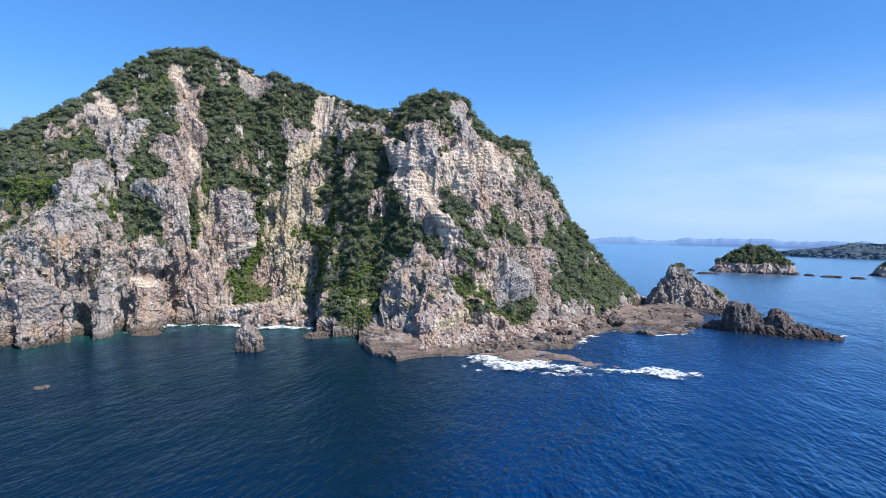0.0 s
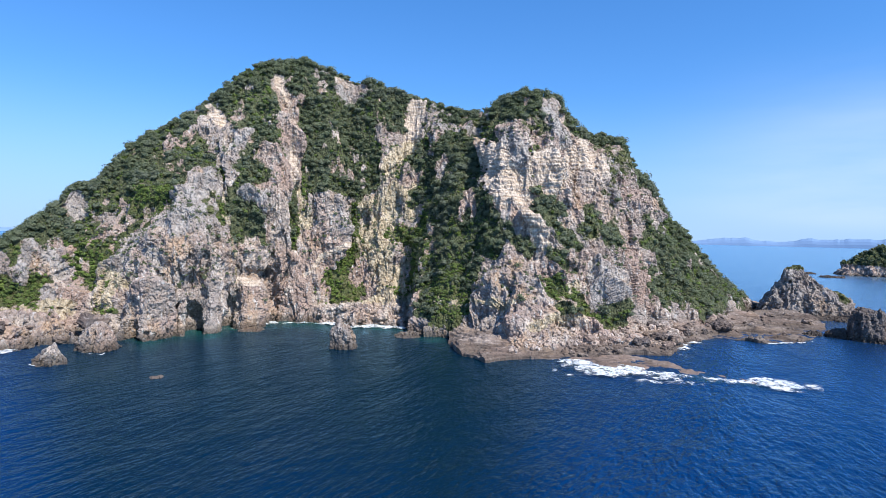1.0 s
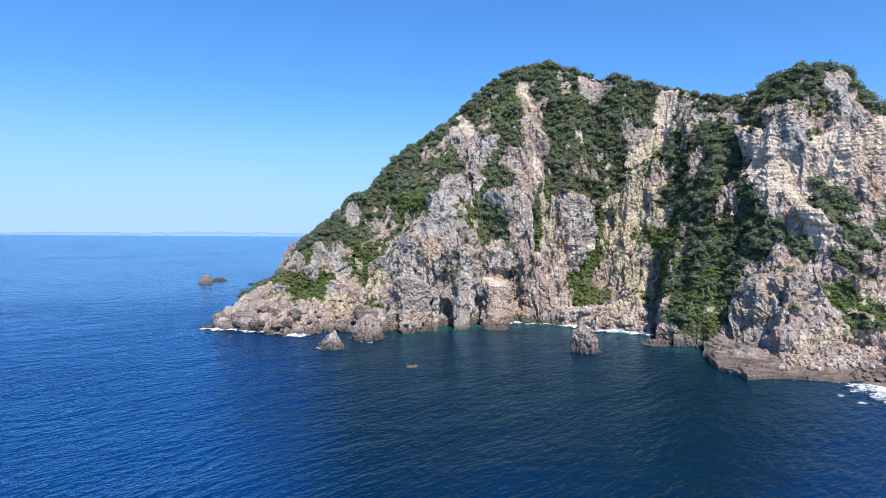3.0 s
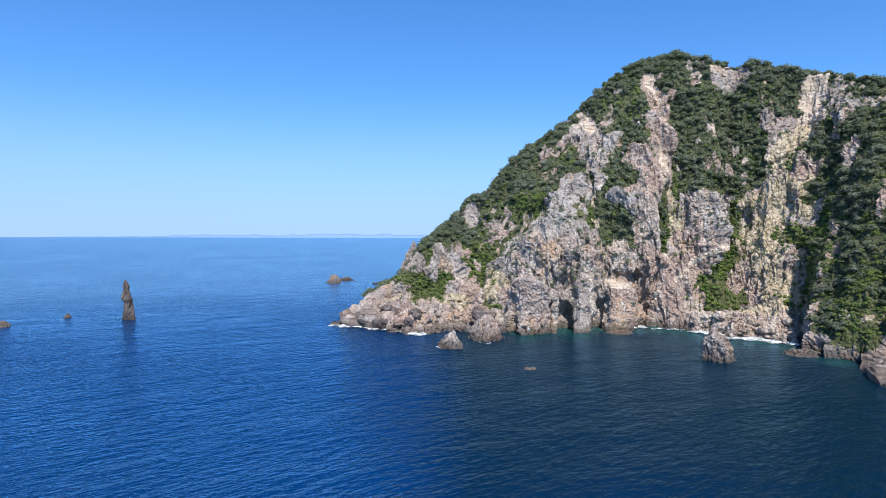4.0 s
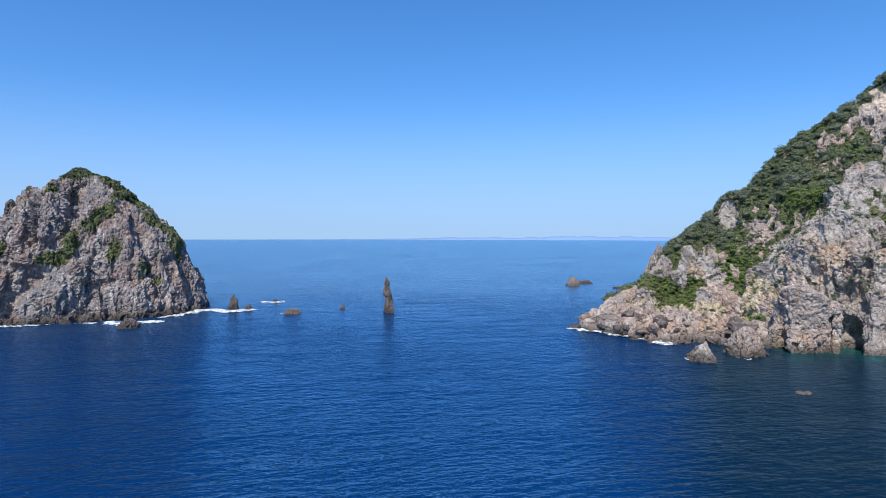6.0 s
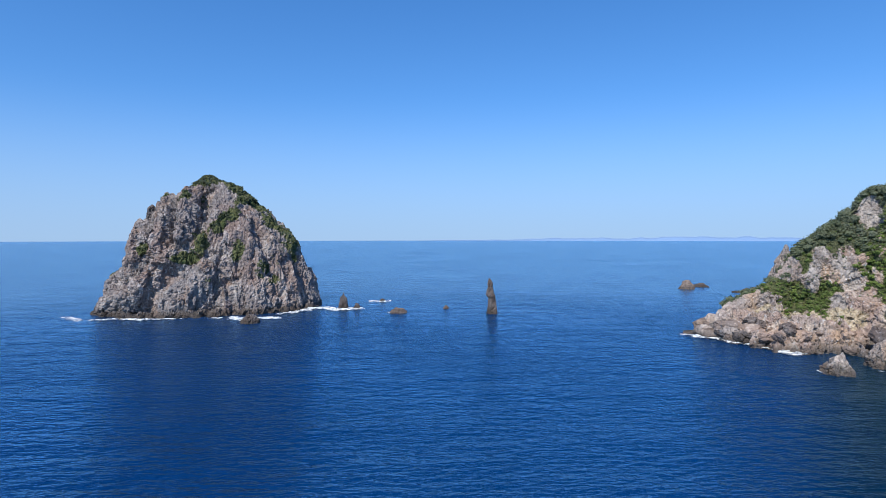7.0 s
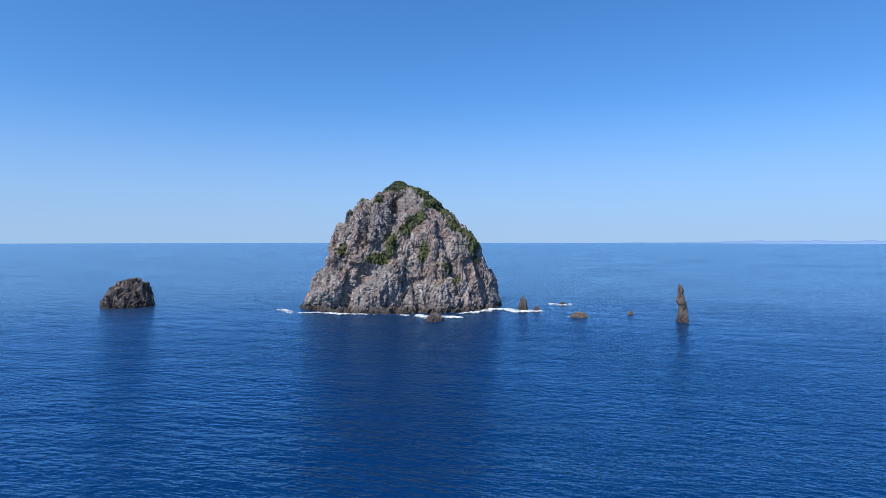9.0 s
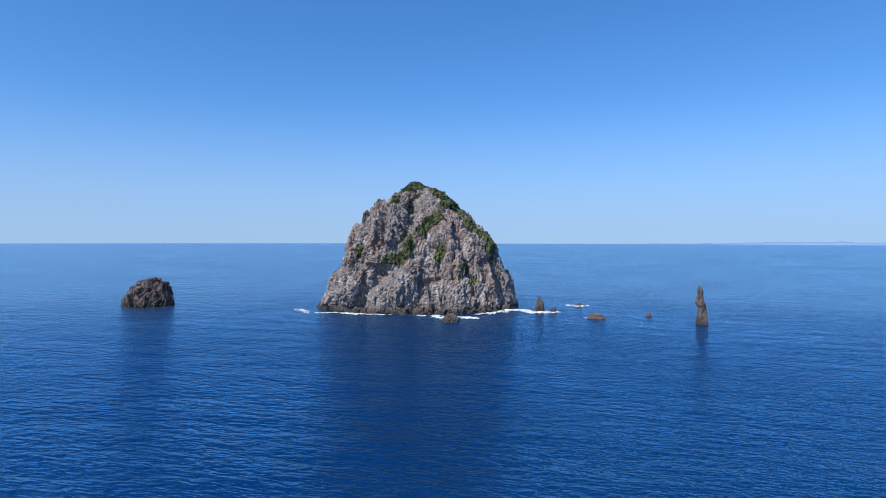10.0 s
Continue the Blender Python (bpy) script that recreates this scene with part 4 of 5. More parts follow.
def build_slab(name, table, label, material, nb, nr, step, k, least=0.02):
    t = np.array(table, float)
    b = np.linspace(t[0, 0], t[-1, 0], nb)
    c = [soften(np.interp(b, t[:, 0], t[:, i]), 9) for i in range(1, 5)]
    u = np.linspace(0, 1, nr)[:, None]
    wig = fbm(np.stack([b * 0.5, b * 0, b * 0 + k], 1), 2, k)
    r = c[0] + (c[1] + 2.6 * wig - c[0]) * u
    z = c[2] + (c[3] - c[2]) * u ** 0.8
    p = polar(np.broadcast_to(b, r.shape), r, z).reshape(-1, 3)
    p[:, 0] += 0.8 * u.repeat(nb, 1).ravel() * fbm(p * (0.3, 0.3, 0), 3, k + 30)
    p[:, 1] += 0.8 * u.repeat(nb, 1).ravel() * fbm(p * (0.3, 0.3, 0), 3, k + 34)
    along = np.stack([np.broadcast_to(b, r.shape).ravel() * 0.42, r.ravel() * 0.16, 0 * r.ravel()], 1)
    rise = p[:, 2] + 1.8 * step * fbm(along, 3, k + 3, 0.4)
    terrace = np.floor(rise / step) * step + step * np.clip((rise / step - np.floor(rise / step)) * 5 - 4, 0, 1)
    wig2 = 0.5 * fbm(p * (0.2, 0.2, 0), 2, k + 12)
    f1, f2, tag = cells(np.stack([along[:, 0] * 1.0 + wig2, along[:, 1] * 3.4 + 1.6 * along[:, 0] + wig2, 0 * wig2], 1), k + 6)
    p[:, 2] = np.maximum(0.7 * terrace + 0.3 * rise, least) + step * 0.3 * (tag - 0.5) - step * 0.12 * np.clip(0.12 - (f2 - f1), 0, 1) / 0.12 + 0.3 * step * fbm(p * 0.7, 4, k + 9)
    p = p.reshape(nr, nb, 3)
    p[:, 1:-1, 2] = (p[:, :-2, 2] + 2 * p[:, 1:-1, 2] + p[:, 2:, 2]) / 4
    skirt = p[-1].copy()
    skirt[:, 2] = -1.2
    p = np.concatenate([p, skirt[None]])
    me = mesh_of(name, p.reshape(-1, 3), grid_faces(nb, nr + 1)[:, ::-1], material)
    tagged(new(name, me), label, "rock platform", kind="structure")
    return p


platform = build_slab("rock_platform", PLATFORM, "broad wave-cut shelf of brown-pink rock", SHELF_ROCK, 640, 190, 0.75, 300)
reef = build_slab("low_reef", REEF, "low wet brown reef swept by surf", REEF_ROCK, 520, 90, 0.36, 320, -0.6)


# ---- boulders ----
def cube_ball(m):
    """Points and quads of a ball made from a cube of m by m faces a side."""
    pts, quads = [], []
    g = np.tan(np.linspace(-1, 1, m + 1) * math.pi / 4)
    u, v = [a.ravel() for a in np.meshgrid(g, g)]
    for axis in range(3):
        for side in (-1, 1):
            q = np.zeros((len(u), 3))
            q[:, axis], q[:, (axis + 1) % 3], q[:, (axis + 2) % 3] = side, u * side, v
            quads.append(grid_faces(m + 1, m + 1) + len(pts) * len(u))
            pts.append(q / np.linalg.norm(q, axis=1, keepdims=True))
    pts, quads = np.concatenate(pts), np.concatenate(quads)
    _, first, back = np.unique(np.round(pts, 5), axis=0, return_index=True, return_inverse=True)
    return pts[first], back.ravel()[quads]


BALL6, BALL6_FACES = cube_ball(6)
rng = np.random.default_rng(11)


def boulder_mesh(k, materials):
    f1, f2, tag = cells(BALL6 * 1.1 + 31 * k, 400 + k)
    v = BALL6 * (0.86 + 0.34 * (tag - 0.5) + 0.16 * fbm(BALL6 * 2.2 + 7 * k, 3, 420 + k))[:, None]
    v = np.sign(v) * np.abs(v) ** 0.9 * (1.0, 0.8 + 0.05 * (k % 4), 0.62)
    return mesh_of("boulder", v, BALL6_FACES, materials[k % len(materials)])


BOULDERS = [boulder_mesh(k, (ROCK, SHELF_ROCK, DARK_ROCK)) for k in range(8)]
PALE_BOULDERS = [boulder_mesh(k, (BEACH_ROCK, BEACH_ROCK, ROCK)) for k in range(8)]


def scatter_boulders(spots, small, large, label, kinds=BOULDERS):
    for x, y, z in spots:
        ob = new("boulder", kinds[rng.integers(8)])
        size = small + (large - small) * rng.random() ** 2.4
        ob.matrix_world = Matrix.Translation((x, y, z + 0.18 * size)) @ pose(0, 0, 0, rng.uniform(-20, 20), rng.uniform(-20, 20), rng.uniform(0, 360)) @ Matrix.Scale(size, 4)
        tagged(ob, label, "boulder", "boulders along the shore")


def spots_on(surface, b0, b1, z0, z1, count):
    p = surface.reshape(-1, 3)
    b = np.degrees(np.arctan2(p[:, 0], p[:, 1]))
    ok = p[(b > b0) & (b < b1) & (p[:, 2] > z0) & (p[:, 2] < z1)]
    return ok[rng.choice(len(ok), count, replace=False)]


scatter_boulders(spots_on(ground[:NF], -52.5, -37.5, 0.2, 6, 100), 1.0, 4.6, "rough brown boulder on the rocky point")
scatter_boulders(spots_on(ground[:NF], -20.5, -12.4, 0.1, 6, 90), 0.6, 2.8, "pale brown boulder on the cove's stony beach", PALE_BOULDERS)
scatter_boulders(spots_on(platform[:-1], 4, 23, 0.5, 6, 46), 0.5, 2.9, "brown boulder on the wave-cut shelf")
scatter_boulders(spots_on(platform[:-1], 0, 12.5, 2.6, 6.5, 64), 0.5, 2.1, "pale weathered boulder in the rubble below the cliff", PALE_BOULDERS)
scatter_boulders(spots_on(platform[:-1], 8, 17, 0.9, 3, 32), 1.2, 3.6, "big dark brown block on the shelf's edge")
scatter_boulders(spots_on(platform[:-1], -6.5, 4, 3.5, 8, 14), 0.5, 1.5, "brown boulder under the cliff")


def rubble(spots, small, large, label, material):
    """Stones too many to count, joined."""
    ball, quads = cube_ball(3)
    kinds = [ball * (0.8 + 0.5 * (cells(ball * 1.1 + 31 * k, 440 + k)[2] - 0.5))[:, None] for k in range(7)]
    vs, fs, base = [], [], 0
    for spot in spots:
        turn = np.array(pose(0, 0, 0, rng.uniform(0, 360), rng.uniform(0, 360), rng.uniform(0, 360)).to_3x3())
        size = small + (large - small) * rng.random() ** 2.5
        vs.append((kinds[rng.integers(7)] * rng.uniform(0.6, 1.2, 3)) @ turn.T * size + spot)
        fs.append(quads + base)
        base += len(ball)
    ob = new("rubble", mesh_of("rubble", np.concatenate(vs), np.concatenate(fs), material))
    tagged(ob, label, "rubble", kind="stuff")


rubble(spots_on(platform[:-1], -2, 13, 2.2, 6.8, 1500), 0.25, 1.2, "pale stony rubble strewn over the shelf below the cliff", BEACH_ROCK)
rubble(spots_on(platform[:-1], 3, 22, 0.6, 3.5, 420), 0.25, 1.3, "brown broken stones along the shelf", SHELF_ROCK)
rubble(spots_on(ground[:NF], -20.5, -12.4, 0.1, 6, 1100), 0.3, 1.2, "pale stones of the cove's beach", BEACH_ROCK)
rubble(spots_on(ground[:NF], -52.5, -37.5, 0.2, 7, 420), 0.3, 1.5, "brown stones between the boulders of the point", ROCK)


# ---- bush and trees ----
BALL2, BALL2_FACES = cube_ball(2)
BALL1, BALL1_FACES = cube_ball(1)


def leafy(k, leaves, ball, ball_faces, size, flatness=0.8):
    """A crown of radius one: a lumpy heart under many leaf sprays that face outwards."""
    g = np.random.default_rng(700 + k)
    heart = ball * (0.62 + 0.16 * vnoise(ball * 2.1 + 5 * k, 500 + k))[:, None]
    d = g.normal(size=(leaves, 3))
    d[:, 2] = np.abs(d[:, 2]) * 1.1 - 0.35
    d /= np.linalg.norm(d, axis=1, keepdims=True)
    lump = 0.9 + 0.24 * vnoise(d * 2.3 + 11 * k, 510 + k)
    c = d * (lump * g.uniform(0.6, 1.14, leaves))[:, None]
    nrm = d + 0.5 * g.normal(size=(leaves, 3)) + (0, 0, 0.25)
    nrm /= np.linalg.norm(nrm, axis=1, keepdims=True)
    a = np.cross(nrm, g.normal(size=(leaves, 3)))
    a /= np.linalg.norm(a, axis=1, keepdims=True)
    e = np.cross(nrm, a)
    s, w = (size * g.uniform(0.6, 1.25, leaves))[:, None], (size * g.uniform(0.4, 0.85, leaves))[:, None]
    quad = np.stack([c - a * s, c - e * w - 0.2 * s * nrm, c + a * s, c + e * w], 1).reshape(-1, 3)
    v = np.concatenate([heart, quad]) * (1, 1, flatness)
    f = np.concatenate([ball_faces, np.arange(leaves * 4).reshape(-1, 4) + len(heart)])
    # the heart gets the darkest tint: shade inside the crown put into colour
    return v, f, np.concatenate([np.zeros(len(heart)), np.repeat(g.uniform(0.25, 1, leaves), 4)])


def joined(name, label, kinds, spots, radii, tints, material, category):
    """One object of many leafy crowns, each turned and sized on its own."""
    g = np.random.default_rng(len(spots))
    vs, fs, ts, base = [], [], [], 0
    which, turn = g.integers(len(kinds), size=len(spots)), g.uniform(0, 6.283, len(spots))
    wide = g.uniform(0.8, 1.25, (len(spots), 3)) * (1, 1, 0.95)
    for i, kind in enumerate(kinds):
        v, f, t = kind
        pick = np.where(which == i)[0]
        c, s = np.cos(turn[pick])[:, None], np.sin(turn[pick])[:, None]
        x = (v[:, 0] * c - v[:, 1] * s) * (radii * wide[:, 0])[pick][:, None] + spots[pick, 0][:, None]
        y = (v[:, 0] * s + v[:, 1] * c) * (radii * wide[:, 1])[pick][:, None] + spots[pick, 1][:, None]
        z = v[:, 2] * (radii * wide[:, 2])[pick][:, None] + spots[pick, 2][:, None]
        vs.append(np.stack([x, y, z], -1).reshape(-1, 3))
        fs.append((f[None] + (np.arange(len(pick)) * len(v))[:, None, None]).reshape(-1, 4) + base)
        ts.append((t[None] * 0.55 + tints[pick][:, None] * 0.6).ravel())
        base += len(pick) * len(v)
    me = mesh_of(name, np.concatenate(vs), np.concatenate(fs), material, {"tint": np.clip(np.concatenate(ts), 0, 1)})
    return tagged(new(name, me), label, category, kind="stuff")


BIG_CROWNS = [leafy(k, 88, BALL2, BALL2_FACES, 0.185, 0.86) for k in range(8)]
LOW_CROWNS = [leafy(20 + k, 40, BALL2, BALL2_FACES, 0.25, 0.85) for k in range(6)]
SHRUBS = [leafy(40 + k, 22, BALL1, BALL1_FACES, 0.34, 0.85) for k in range(6)]
rows = NF + 14
p = ground[:rows]
du, dv = np.gradient(p, axis=1), np.gradient(p, axis=0)
nrm = np.cross(du, dv)
area = np.linalg.norm(nrm, axis=2)
nrm = nrm / np.maximum(area, 1e-9)[:, :, None]
low = np.clip((p[:, :, 2] - 5) / 4, 0, 1)


def sow(density, count, sink):
    w = (density * area * low).ravel()
    pick = rng.choice(len(w), count, replace=False, p=w / w.sum())
    return p.reshape(-1, 3)[pick], nrm.reshape(-1, 3)[pick], pick


clumps = np.clip(0.75 + 1.1 * fbm(p.reshape(-1, 3) * 0.11, 3, 88).reshape(p.shape[:2]), 0.12, 1.6)
where, out, pick = sow(clumps * np.clip(forest_map[:rows] - 0.2, 0, 1) * (1 + 0.8 * (np.arange(rows) > NF - 50)[:, None]), 5600, 0)
radius = 0.65 + 1.6 * rng.random(len(where)) ** 1.7
joined("bush", "dark grey-green coastal bush clinging to the cliffs", BIG_CROWNS, where + out * (radius * 0.3)[:, None] + np.array((0, 0, 0.25)) * radius[:, None], radius, rng.random(len(where)), CANOPY, "bush")
where, out, pick = sow(np.clip(np.maximum(scrub_map[:rows] * 1.2, 0.5 * forest_map[:rows]) - 0.2, 0, 1) * np.clip(1.9 - clumps, 0.3, 2), 5200, 0)
radius = 0.45 + 0.8 * rng.random(len(where)) ** 2
joined("scrub", "bright green low scrub on the steep slopes", LOW_CROWNS, where + out * (radius * 0.2)[:, None], radius, rng.random(len(where)), SCRUB_LEAF, "scrub")
spare = np.clip(0.35 + fbm(p.reshape(-1, 3) * 0.06, 3, 77).reshape(p.shape[:2]), 0, 1) * np.clip((p[:, :, 2] - 9) / 12, 0, 1) * (pale_map[:rows] < 0.2)
where, out, pick = sow(spare ** 1.5 * (nrm[:, :, 2] > 0.02), 3600, 0)
radius = 0.3 + 0.95 * rng.random(len(where)) ** 2.5
joined("ledge_shrubs", "scattered dark shrubs on the rock ledges", SHRUBS, where + out * (radius * 0.2)[:, None], radius, rng.random(len(where)), CANOPY, "shrubs")


def tube(points, radii, sides=7):
    pts, rad = np.array(points, float), np.array(radii, float)
    a = np.linspace(0, 2 * math.pi, sides, endpoint=False)
    ring = np.stack([np.cos(a), np.sin(a), 0 * a], 1)
    v = (pts[:, None] + ring[None] * rad[:, None, None]).reshape(-1, 3)
    return v, grid_faces(sides, len(pts), True)


def build_tree(k, height, spread):
    """A wind-bent coastal tree: a leaning tapered trunk, limbs, and a broken crown of leaf clumps."""
    g = np.random.default_rng(900 + k)
    bend = g.uniform(-0.5, 0.5, 2)
    stem = [(bend[0] * t * t, bend[1] * t * t, height * 0.42 * t - 0.6) for t in np.linspace(0, 1, 5)]
    vs, fs = [], []
    tubes = [tube(stem, np.linspace(0.26, 0.14, 5))]
    clumps = []
    for i in range(6):
        a = i * 1.05 + g.uniform(-0.3, 0.3)
        tip = np.array(stem[-1]) + (math.cos(a) * spread * g.uniform(0.5, 0.9), math.sin(a) * spread * g.uniform(0.5, 0.9), height * g.uniform(-0.1, 0.24))
        mid = (np.array(stem[3]) + tip) / 2 + (0, 0, 0.25)
        tubes.append(tube([stem[3], mid, tip], (0.11, 0.08, 0.04), 5))
        clumps.append((tip, g.uniform(0.75, 1.15)))
    for i in range(5):
        a = i * 1.26 + g.uniform(-0.4, 0.4)
        clumps.append((np.array(stem[-1]) + (math.cos(a) * spread * 0.42, math.sin(a) * spread * 0.42, height * g.uniform(0.1, 0.24)), g.uniform(0.7, 1.0)))
    clumps.append((np.array(stem[-1]) + (0, 0, height * 0.28), 1.05))
    base = 0
    for v, f in tubes:
        vs.append(v)
        fs.append(f + base)
        base += len(v)
    trunk = mesh_of("trunk", np.concatenate(vs), np.concatenate(fs), BARK)
    vs, fs, ts, base = [], [], [], 0
    for i, (c, r) in enumerate(clumps):
        v, f, t = leafy(60 + 20 * k + i, 64, BALL2, BALL2_FACES, 0.22, 0.8)
        vs.append(v * r * spread * 0.6 + c)
        fs.append(f + base)
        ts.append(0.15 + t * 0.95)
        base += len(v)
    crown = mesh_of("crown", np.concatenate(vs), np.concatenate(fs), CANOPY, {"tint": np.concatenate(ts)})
    tree = tagged(new("tree"), "dark wind-bent coastal tree on the ridge", "tree", "trees along the ridge")
    part("trunk", trunk, tree)
    part("crown", crown, tree)
    return tree


KINDS = [build_tree(k, hgt, w) for k, (hgt, w) in enumerate(((4.6, 2.0), (5.2, 2.3), (4.0, 1.9), (4.8, 2.7), (5.6, 2.1)))]
taken = []
crest_rows = np.arange(NF - 42, NF + 9)
cand = [(i, j) for i in crest_rows for j in range(50, NB - 75) if forest_map[i, j] > 0.45 and p[i, j, 2] > 20]
order = rng.permutation(len(cand))
for o in order:
    i, j = cand[o]
    q = p[i, j]
    if len(taken) >= 285:
        break
    if all((q[0] - a[0]) ** 2 + (q[1] - a[1]) ** 2 + (q[2] - a[2]) ** 2 > 3.2 for a in taken):
        m = Matrix.Translation(q) @ pose(0, 0, 0, rng.uniform(-9, 9), rng.uniform(-9, 9), rng.uniform(0, 360))
        if len(taken) < len(KINDS):
            KINDS[len(taken)].matrix_basis = m
        else:
            copy_thing(KINDS[rng.integers(len(KINDS))], m).scale = [rng.uniform(0.42, 0.8)] * 3
        taken.append(q)

# bush on the islet's top and shoulder
v = islet_points
g_islet = islet_green(v - np.array((-309.3, -44.6, 0)))
pick = rng.choice(len(v), 1500, replace=False, p=np.clip(g_islet - 0.35, 0, 1) / np.clip(g_islet - 0.35, 0, 1).sum())
radius = 0.32 + 0.62 * rng.random(len(pick)) ** 1.8
joined("islet_bush", "dark green bush on the islet's top", LOW_CROWNS, v[pick] + np.array((0, 0, 0.1)), radius, rng.random(len(pick)) * 0.3, ISLET_LEAF, "bush")

# ---- islands further off ----
wooded = lambda v: np.clip((v[:, 2] - 9) / 4 + 0.5 * fbm(v * 0.06, 3, 5), 0, 1)
near_isle, near_points = rock_thing("wooded_islet", *bearing_xy(27.7, 790), [(-3, 48, 46), (0, 46, 45), (3, 43, 43), (8, 39, 40), (14, 33, 35), (20, 25, 28), (25, 15, 19), (29, 5, 8)], "low islet with pale cliffs and a wooded top", "islet", material=ROCK, rings=60, around=220, size=2.2, k=14, depth=0.6, green=wooded)
pick = np.where((near_points[:, 2] > 11))[0]
pick = pick[rng.choice(len(pick), 700, replace=False)]
radius = 0.9 + 1.5 * rng.random(len(pick)) ** 2
joined("islet_wood", "dark bush covering the far islet", LOW_CROWNS, near_points[pick] + np.array((0, 0, 0.5)), radius, rng.random(len(pick)) * 0.4, CANOPY, "bush")
rock_thing("wooded_islet", *bearing_xy(37.2, 862), [(-3, 18, 40), (0, 17, 40), (9, 12, 38), (16, 6, 34), (22, 1, 20)], "pale-cliffed islet with bush on top", "islet", material=ROCK, rings=40, around=120, size=1.8, k=15, depth=0.7, green=wooded)
for b, r, w in ((31.8, 770, 6), (33.4, 755, 10), (35.2, 752, 7), (22.6, 760, 7), (24.2, 700, 12)):
    rock_thing("sea_rock", *bearing_xy(b, r), [(-1, w, w), (0, w, w), (0.9, w * 0.6, w * 0.7), (1.5, w * 0.2, w * 0.2)], "low dark rock awash near the far islet", "rock", "rocks in the sea", rings=12, around=40, size=0.8, k=60 + int(b), depth=0.3)
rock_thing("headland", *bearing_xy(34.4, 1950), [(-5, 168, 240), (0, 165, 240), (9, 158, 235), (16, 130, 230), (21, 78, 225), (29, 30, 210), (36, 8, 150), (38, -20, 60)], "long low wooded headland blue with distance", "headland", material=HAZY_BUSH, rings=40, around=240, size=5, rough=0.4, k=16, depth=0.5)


def build_far_coast():
    b = np.linspace(-84, 46, 900)
    h = 30 + 26 * fbm(np.stack([b * 0.11, 0 * b, 0 * b], 1), 3, 31) + 9 * fbm(np.stack([b * 0.9, 0 * b, 0 * b], 1), 4, 35)
    h = h * np.clip((b + 80) / 14, 0, 1) * np.clip((46 - b) / 10, 0, 1)
    h = np.maximum(h * (0.55 + 0.65 * np.clip((b + 60) / 60, 0, 1)), 1)
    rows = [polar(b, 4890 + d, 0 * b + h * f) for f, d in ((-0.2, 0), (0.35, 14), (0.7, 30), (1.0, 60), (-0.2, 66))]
    me = mesh_of("far_coast", np.concatenate(rows), grid_faces(900, 5)[:, ::-1], HAZY_LAND)
    tagged(new("far_coast", me), "hills of the distant mainland, painted pale haze blue", "far hills", kind="structure")


build_far_coast()


# ---- foam ----
def foam(name, path, width, k, thin=0.0, label="white foam of waves breaking on the rocks", lift=0.1):
    """Lacy foam along a line of plan points; width to both sides, thin: how much of it is gone."""
    q = np.array(path, float)
    d = np.concatenate([[0], np.cumsum(np.hypot(*np.diff(q, axis=0).T))])
    n, m = max(int(d[-1] / 0.35), 4), max(int(2 * width / 0.35), 4)
    s = np.linspace(0, d[-1], n)
    c = np.stack([np.interp(s, d, q[:, 0]), np.interp(s, d, q[:, 1])], 1)
    t = np.gradient(c, axis=0)
    c = c + 0.7 * width * np.stack([vnoise(np.stack([s * 0.16, 0 * s, 0 * s + k], 1), 7), vnoise(np.stack([s * 0.16, 0 * s, 0 * s + k], 1), 9)], 1)
    t /= np.linalg.norm(t, axis=1, keepdims=True)
    u = np.linspace(-1, 1, m)[:, None]
    x = c[:, 0] - t[:, 1] * width * u
    y = c[:, 1] + t[:, 0] * width * u
    v = np.stack([x, y, 0 * x], -1).reshape(-1, 3)
    lace = fbm(v * 0.33, 5, k, 0.62)
    body = 0.75 - np.abs(np.repeat(u[:, 0], n)) ** 1.4 * 1.25 - thin + 0.75 * fbm(v * 0.12, 2, k + 5)
    ends = np.clip(np.minimum(s, d[-1] - s) / (2.5 * width), 0, 1)
    body = body - 0.8 * (1 - np.tile(ends, m))
    v[:, 2] = lift + np.clip(body, 0, 1) * (0.16 + 0.28 * np.abs(vnoise(v * 0.9, k + 8))) * min(width / 2, 1.6)
    keep = (body + lace * 0.5) > -0.25
    f = grid_faces(n, m)
    f = f[keep[f].all(1)]
    used, back = np.unique(f, return_inverse=True)
    me = mesh_of(name, v[used], back.reshape(-1, 4), FOAM, {"body": np.clip(0.75 * body + lace * 0.4, 0, 0.66)[used]}, True)
    return tagged(new(name, me), label, "foam", kind="stuff")


def arc(table, b0, b1, off, n=40):
    return [bearing_xy(b, np.interp(b, [c[0] for c in table], [c[1] for c in table]) + off) for b in np.linspace(b0, b1, n)]


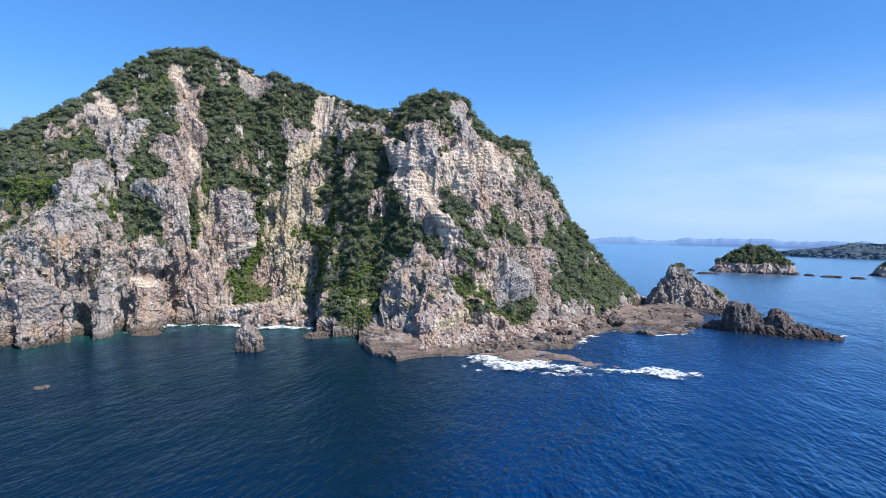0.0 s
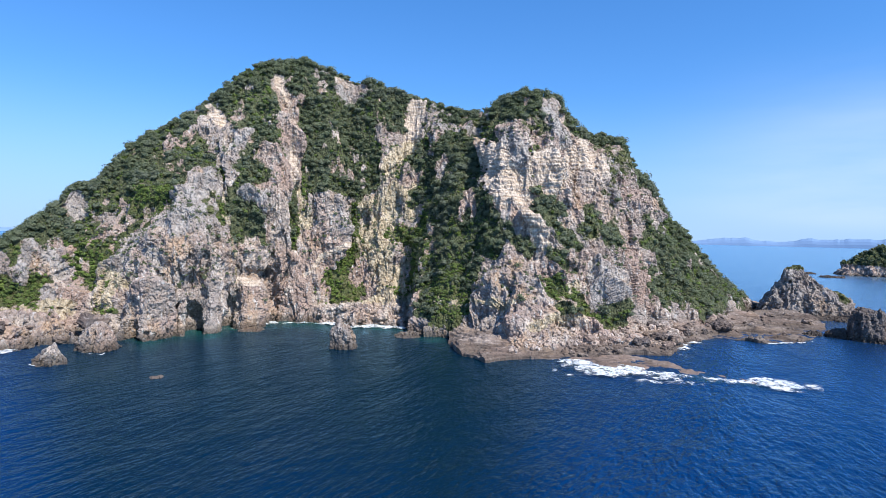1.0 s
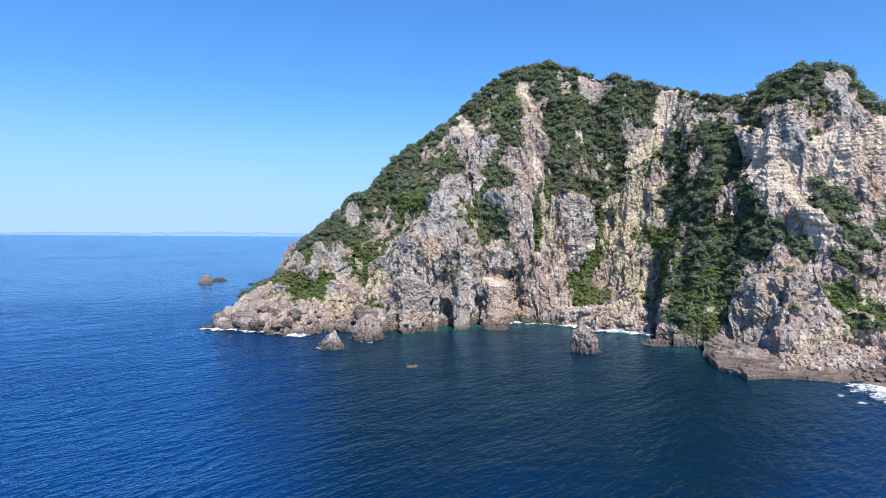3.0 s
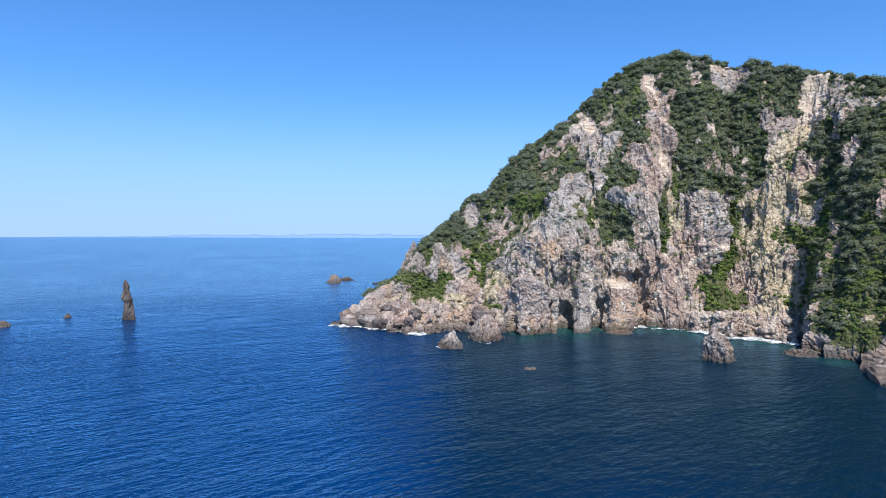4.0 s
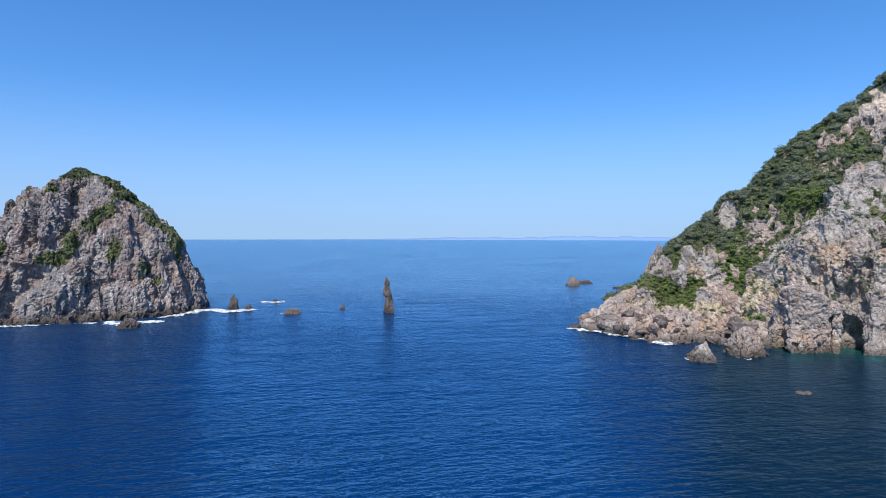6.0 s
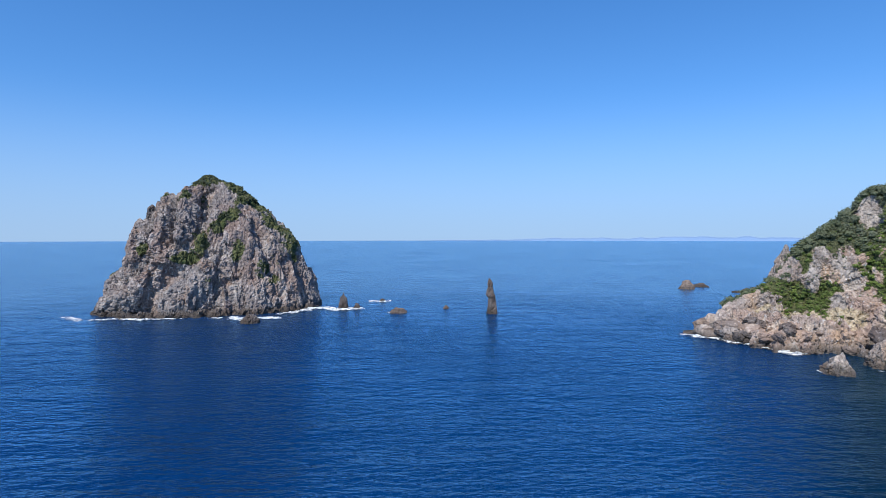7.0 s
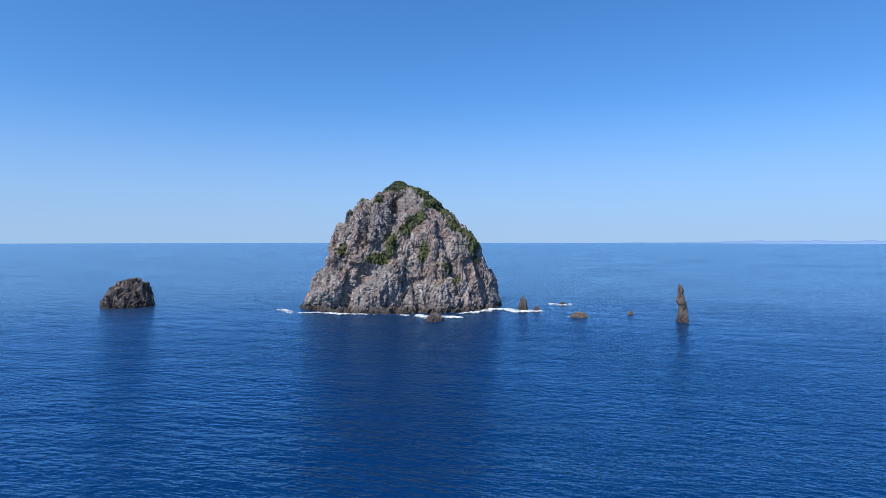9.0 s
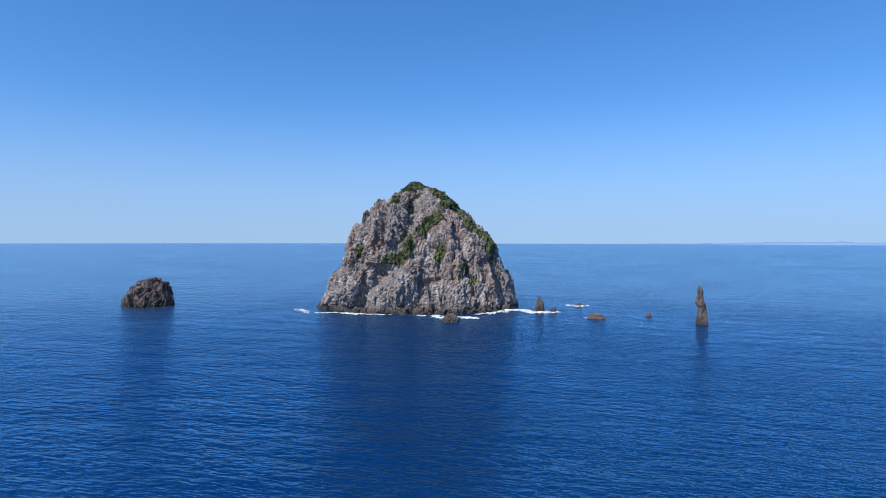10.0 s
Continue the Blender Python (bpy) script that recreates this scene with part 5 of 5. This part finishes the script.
SHELF_EDGE = [(c[0], c[2]) for c in PLATFORM]
SURF_LINE = [(2, 160), (4, 163), (8.4, 157.5), (12.3, 158), (17, 162), (20, 163.5), (24, 164)]
foam("surf", arc(SURF_LINE, 1.6, 13.5, 0.0), 6.4, 1, -0.8, lift=0.4)
foam("surf", arc(SURF_LINE, 11.5, 19, 0.5), 3.4, 2, -0.15, lift=0.3)
foam("surf", arc(SURF_LINE, 16, 23.2, -1), 6.0, 3, -0.75, lift=0.3)
foam("surf", arc(SURF_LINE, 5, 16, -5), 3.0, 22, 0.2)
foam("surf", arc(SHELF_EDGE, 11.4, 14.4, -3), 4.4, 4, -0.35)
foam("surf", arc(SHELF_EDGE, 19, 23, -1), 1.6, 5, 0.2)
foam("surf", arc(SHELF_EDGE, -6, 3, -0.6), 0.7, 6, 0.25)
foam("surf", arc(COAST, -53.8, -44, -2.4), 3.4, 7, -0.45)
foam("surf", arc(COAST, -29.5, -26, -3), 2.4, 8, -0.4)
foam("surf", arc(COAST, -26, -20, -3.0), 3.0, 9, -0.5)
foam("surf", arc(COAST, -20, -12.3, -2.8), 3.8, 10, -0.9)
foam("surf", [(-275, -100), (-268, -92), (-262, -86)], 3.2, 11, -0.6)
foam("surf", [(-262, -82), (-259, -66), (-258, -50), (-260, -34), (-257, -22)], 2.4, 12, -0.4)
foam("surf", [(-257, -30), (-252, -22), (-253, -14), (-257, -10)], 4.4, 13, -0.7)
foam("surf", [(-262, -8), (-272, 1), (-284, 8), (-290, 14)], 3.2, 14, -0.45)
foam("surf", [(-286, 3), (-281, 9), (-277, 16), (-275.5, 23), (-276, 30)], 4.6, 15, -0.9)
foam("surf", [(-308, 34), (-306, 41), (-307, 47)], 2.8, 16, -0.45)
foam("surf", [(-262, 37), (-258, 39)], 1.0, 17, 0.0)
foam("surf", [bearing_xy(30, 255), bearing_xy(33.8, 268), bearing_xy(34.8, 278)], 1.4, 18, 0.1)
foam("surf", [bearing_xy(-40.2, 190), bearing_xy(-38.6, 184), bearing_xy(-37.6, 196)], 1.0, 19, 0.15)
foam("surf", [bearing_xy(-43.6, 180), bearing_xy(-42.6, 172), bearing_xy(-41.2, 173)], 0.8, 20, 0.15)
foam("surf", [bearing_xy(2.6, 154), bearing_xy(5.2, 152.5)], 1.8, 21, 0.0)
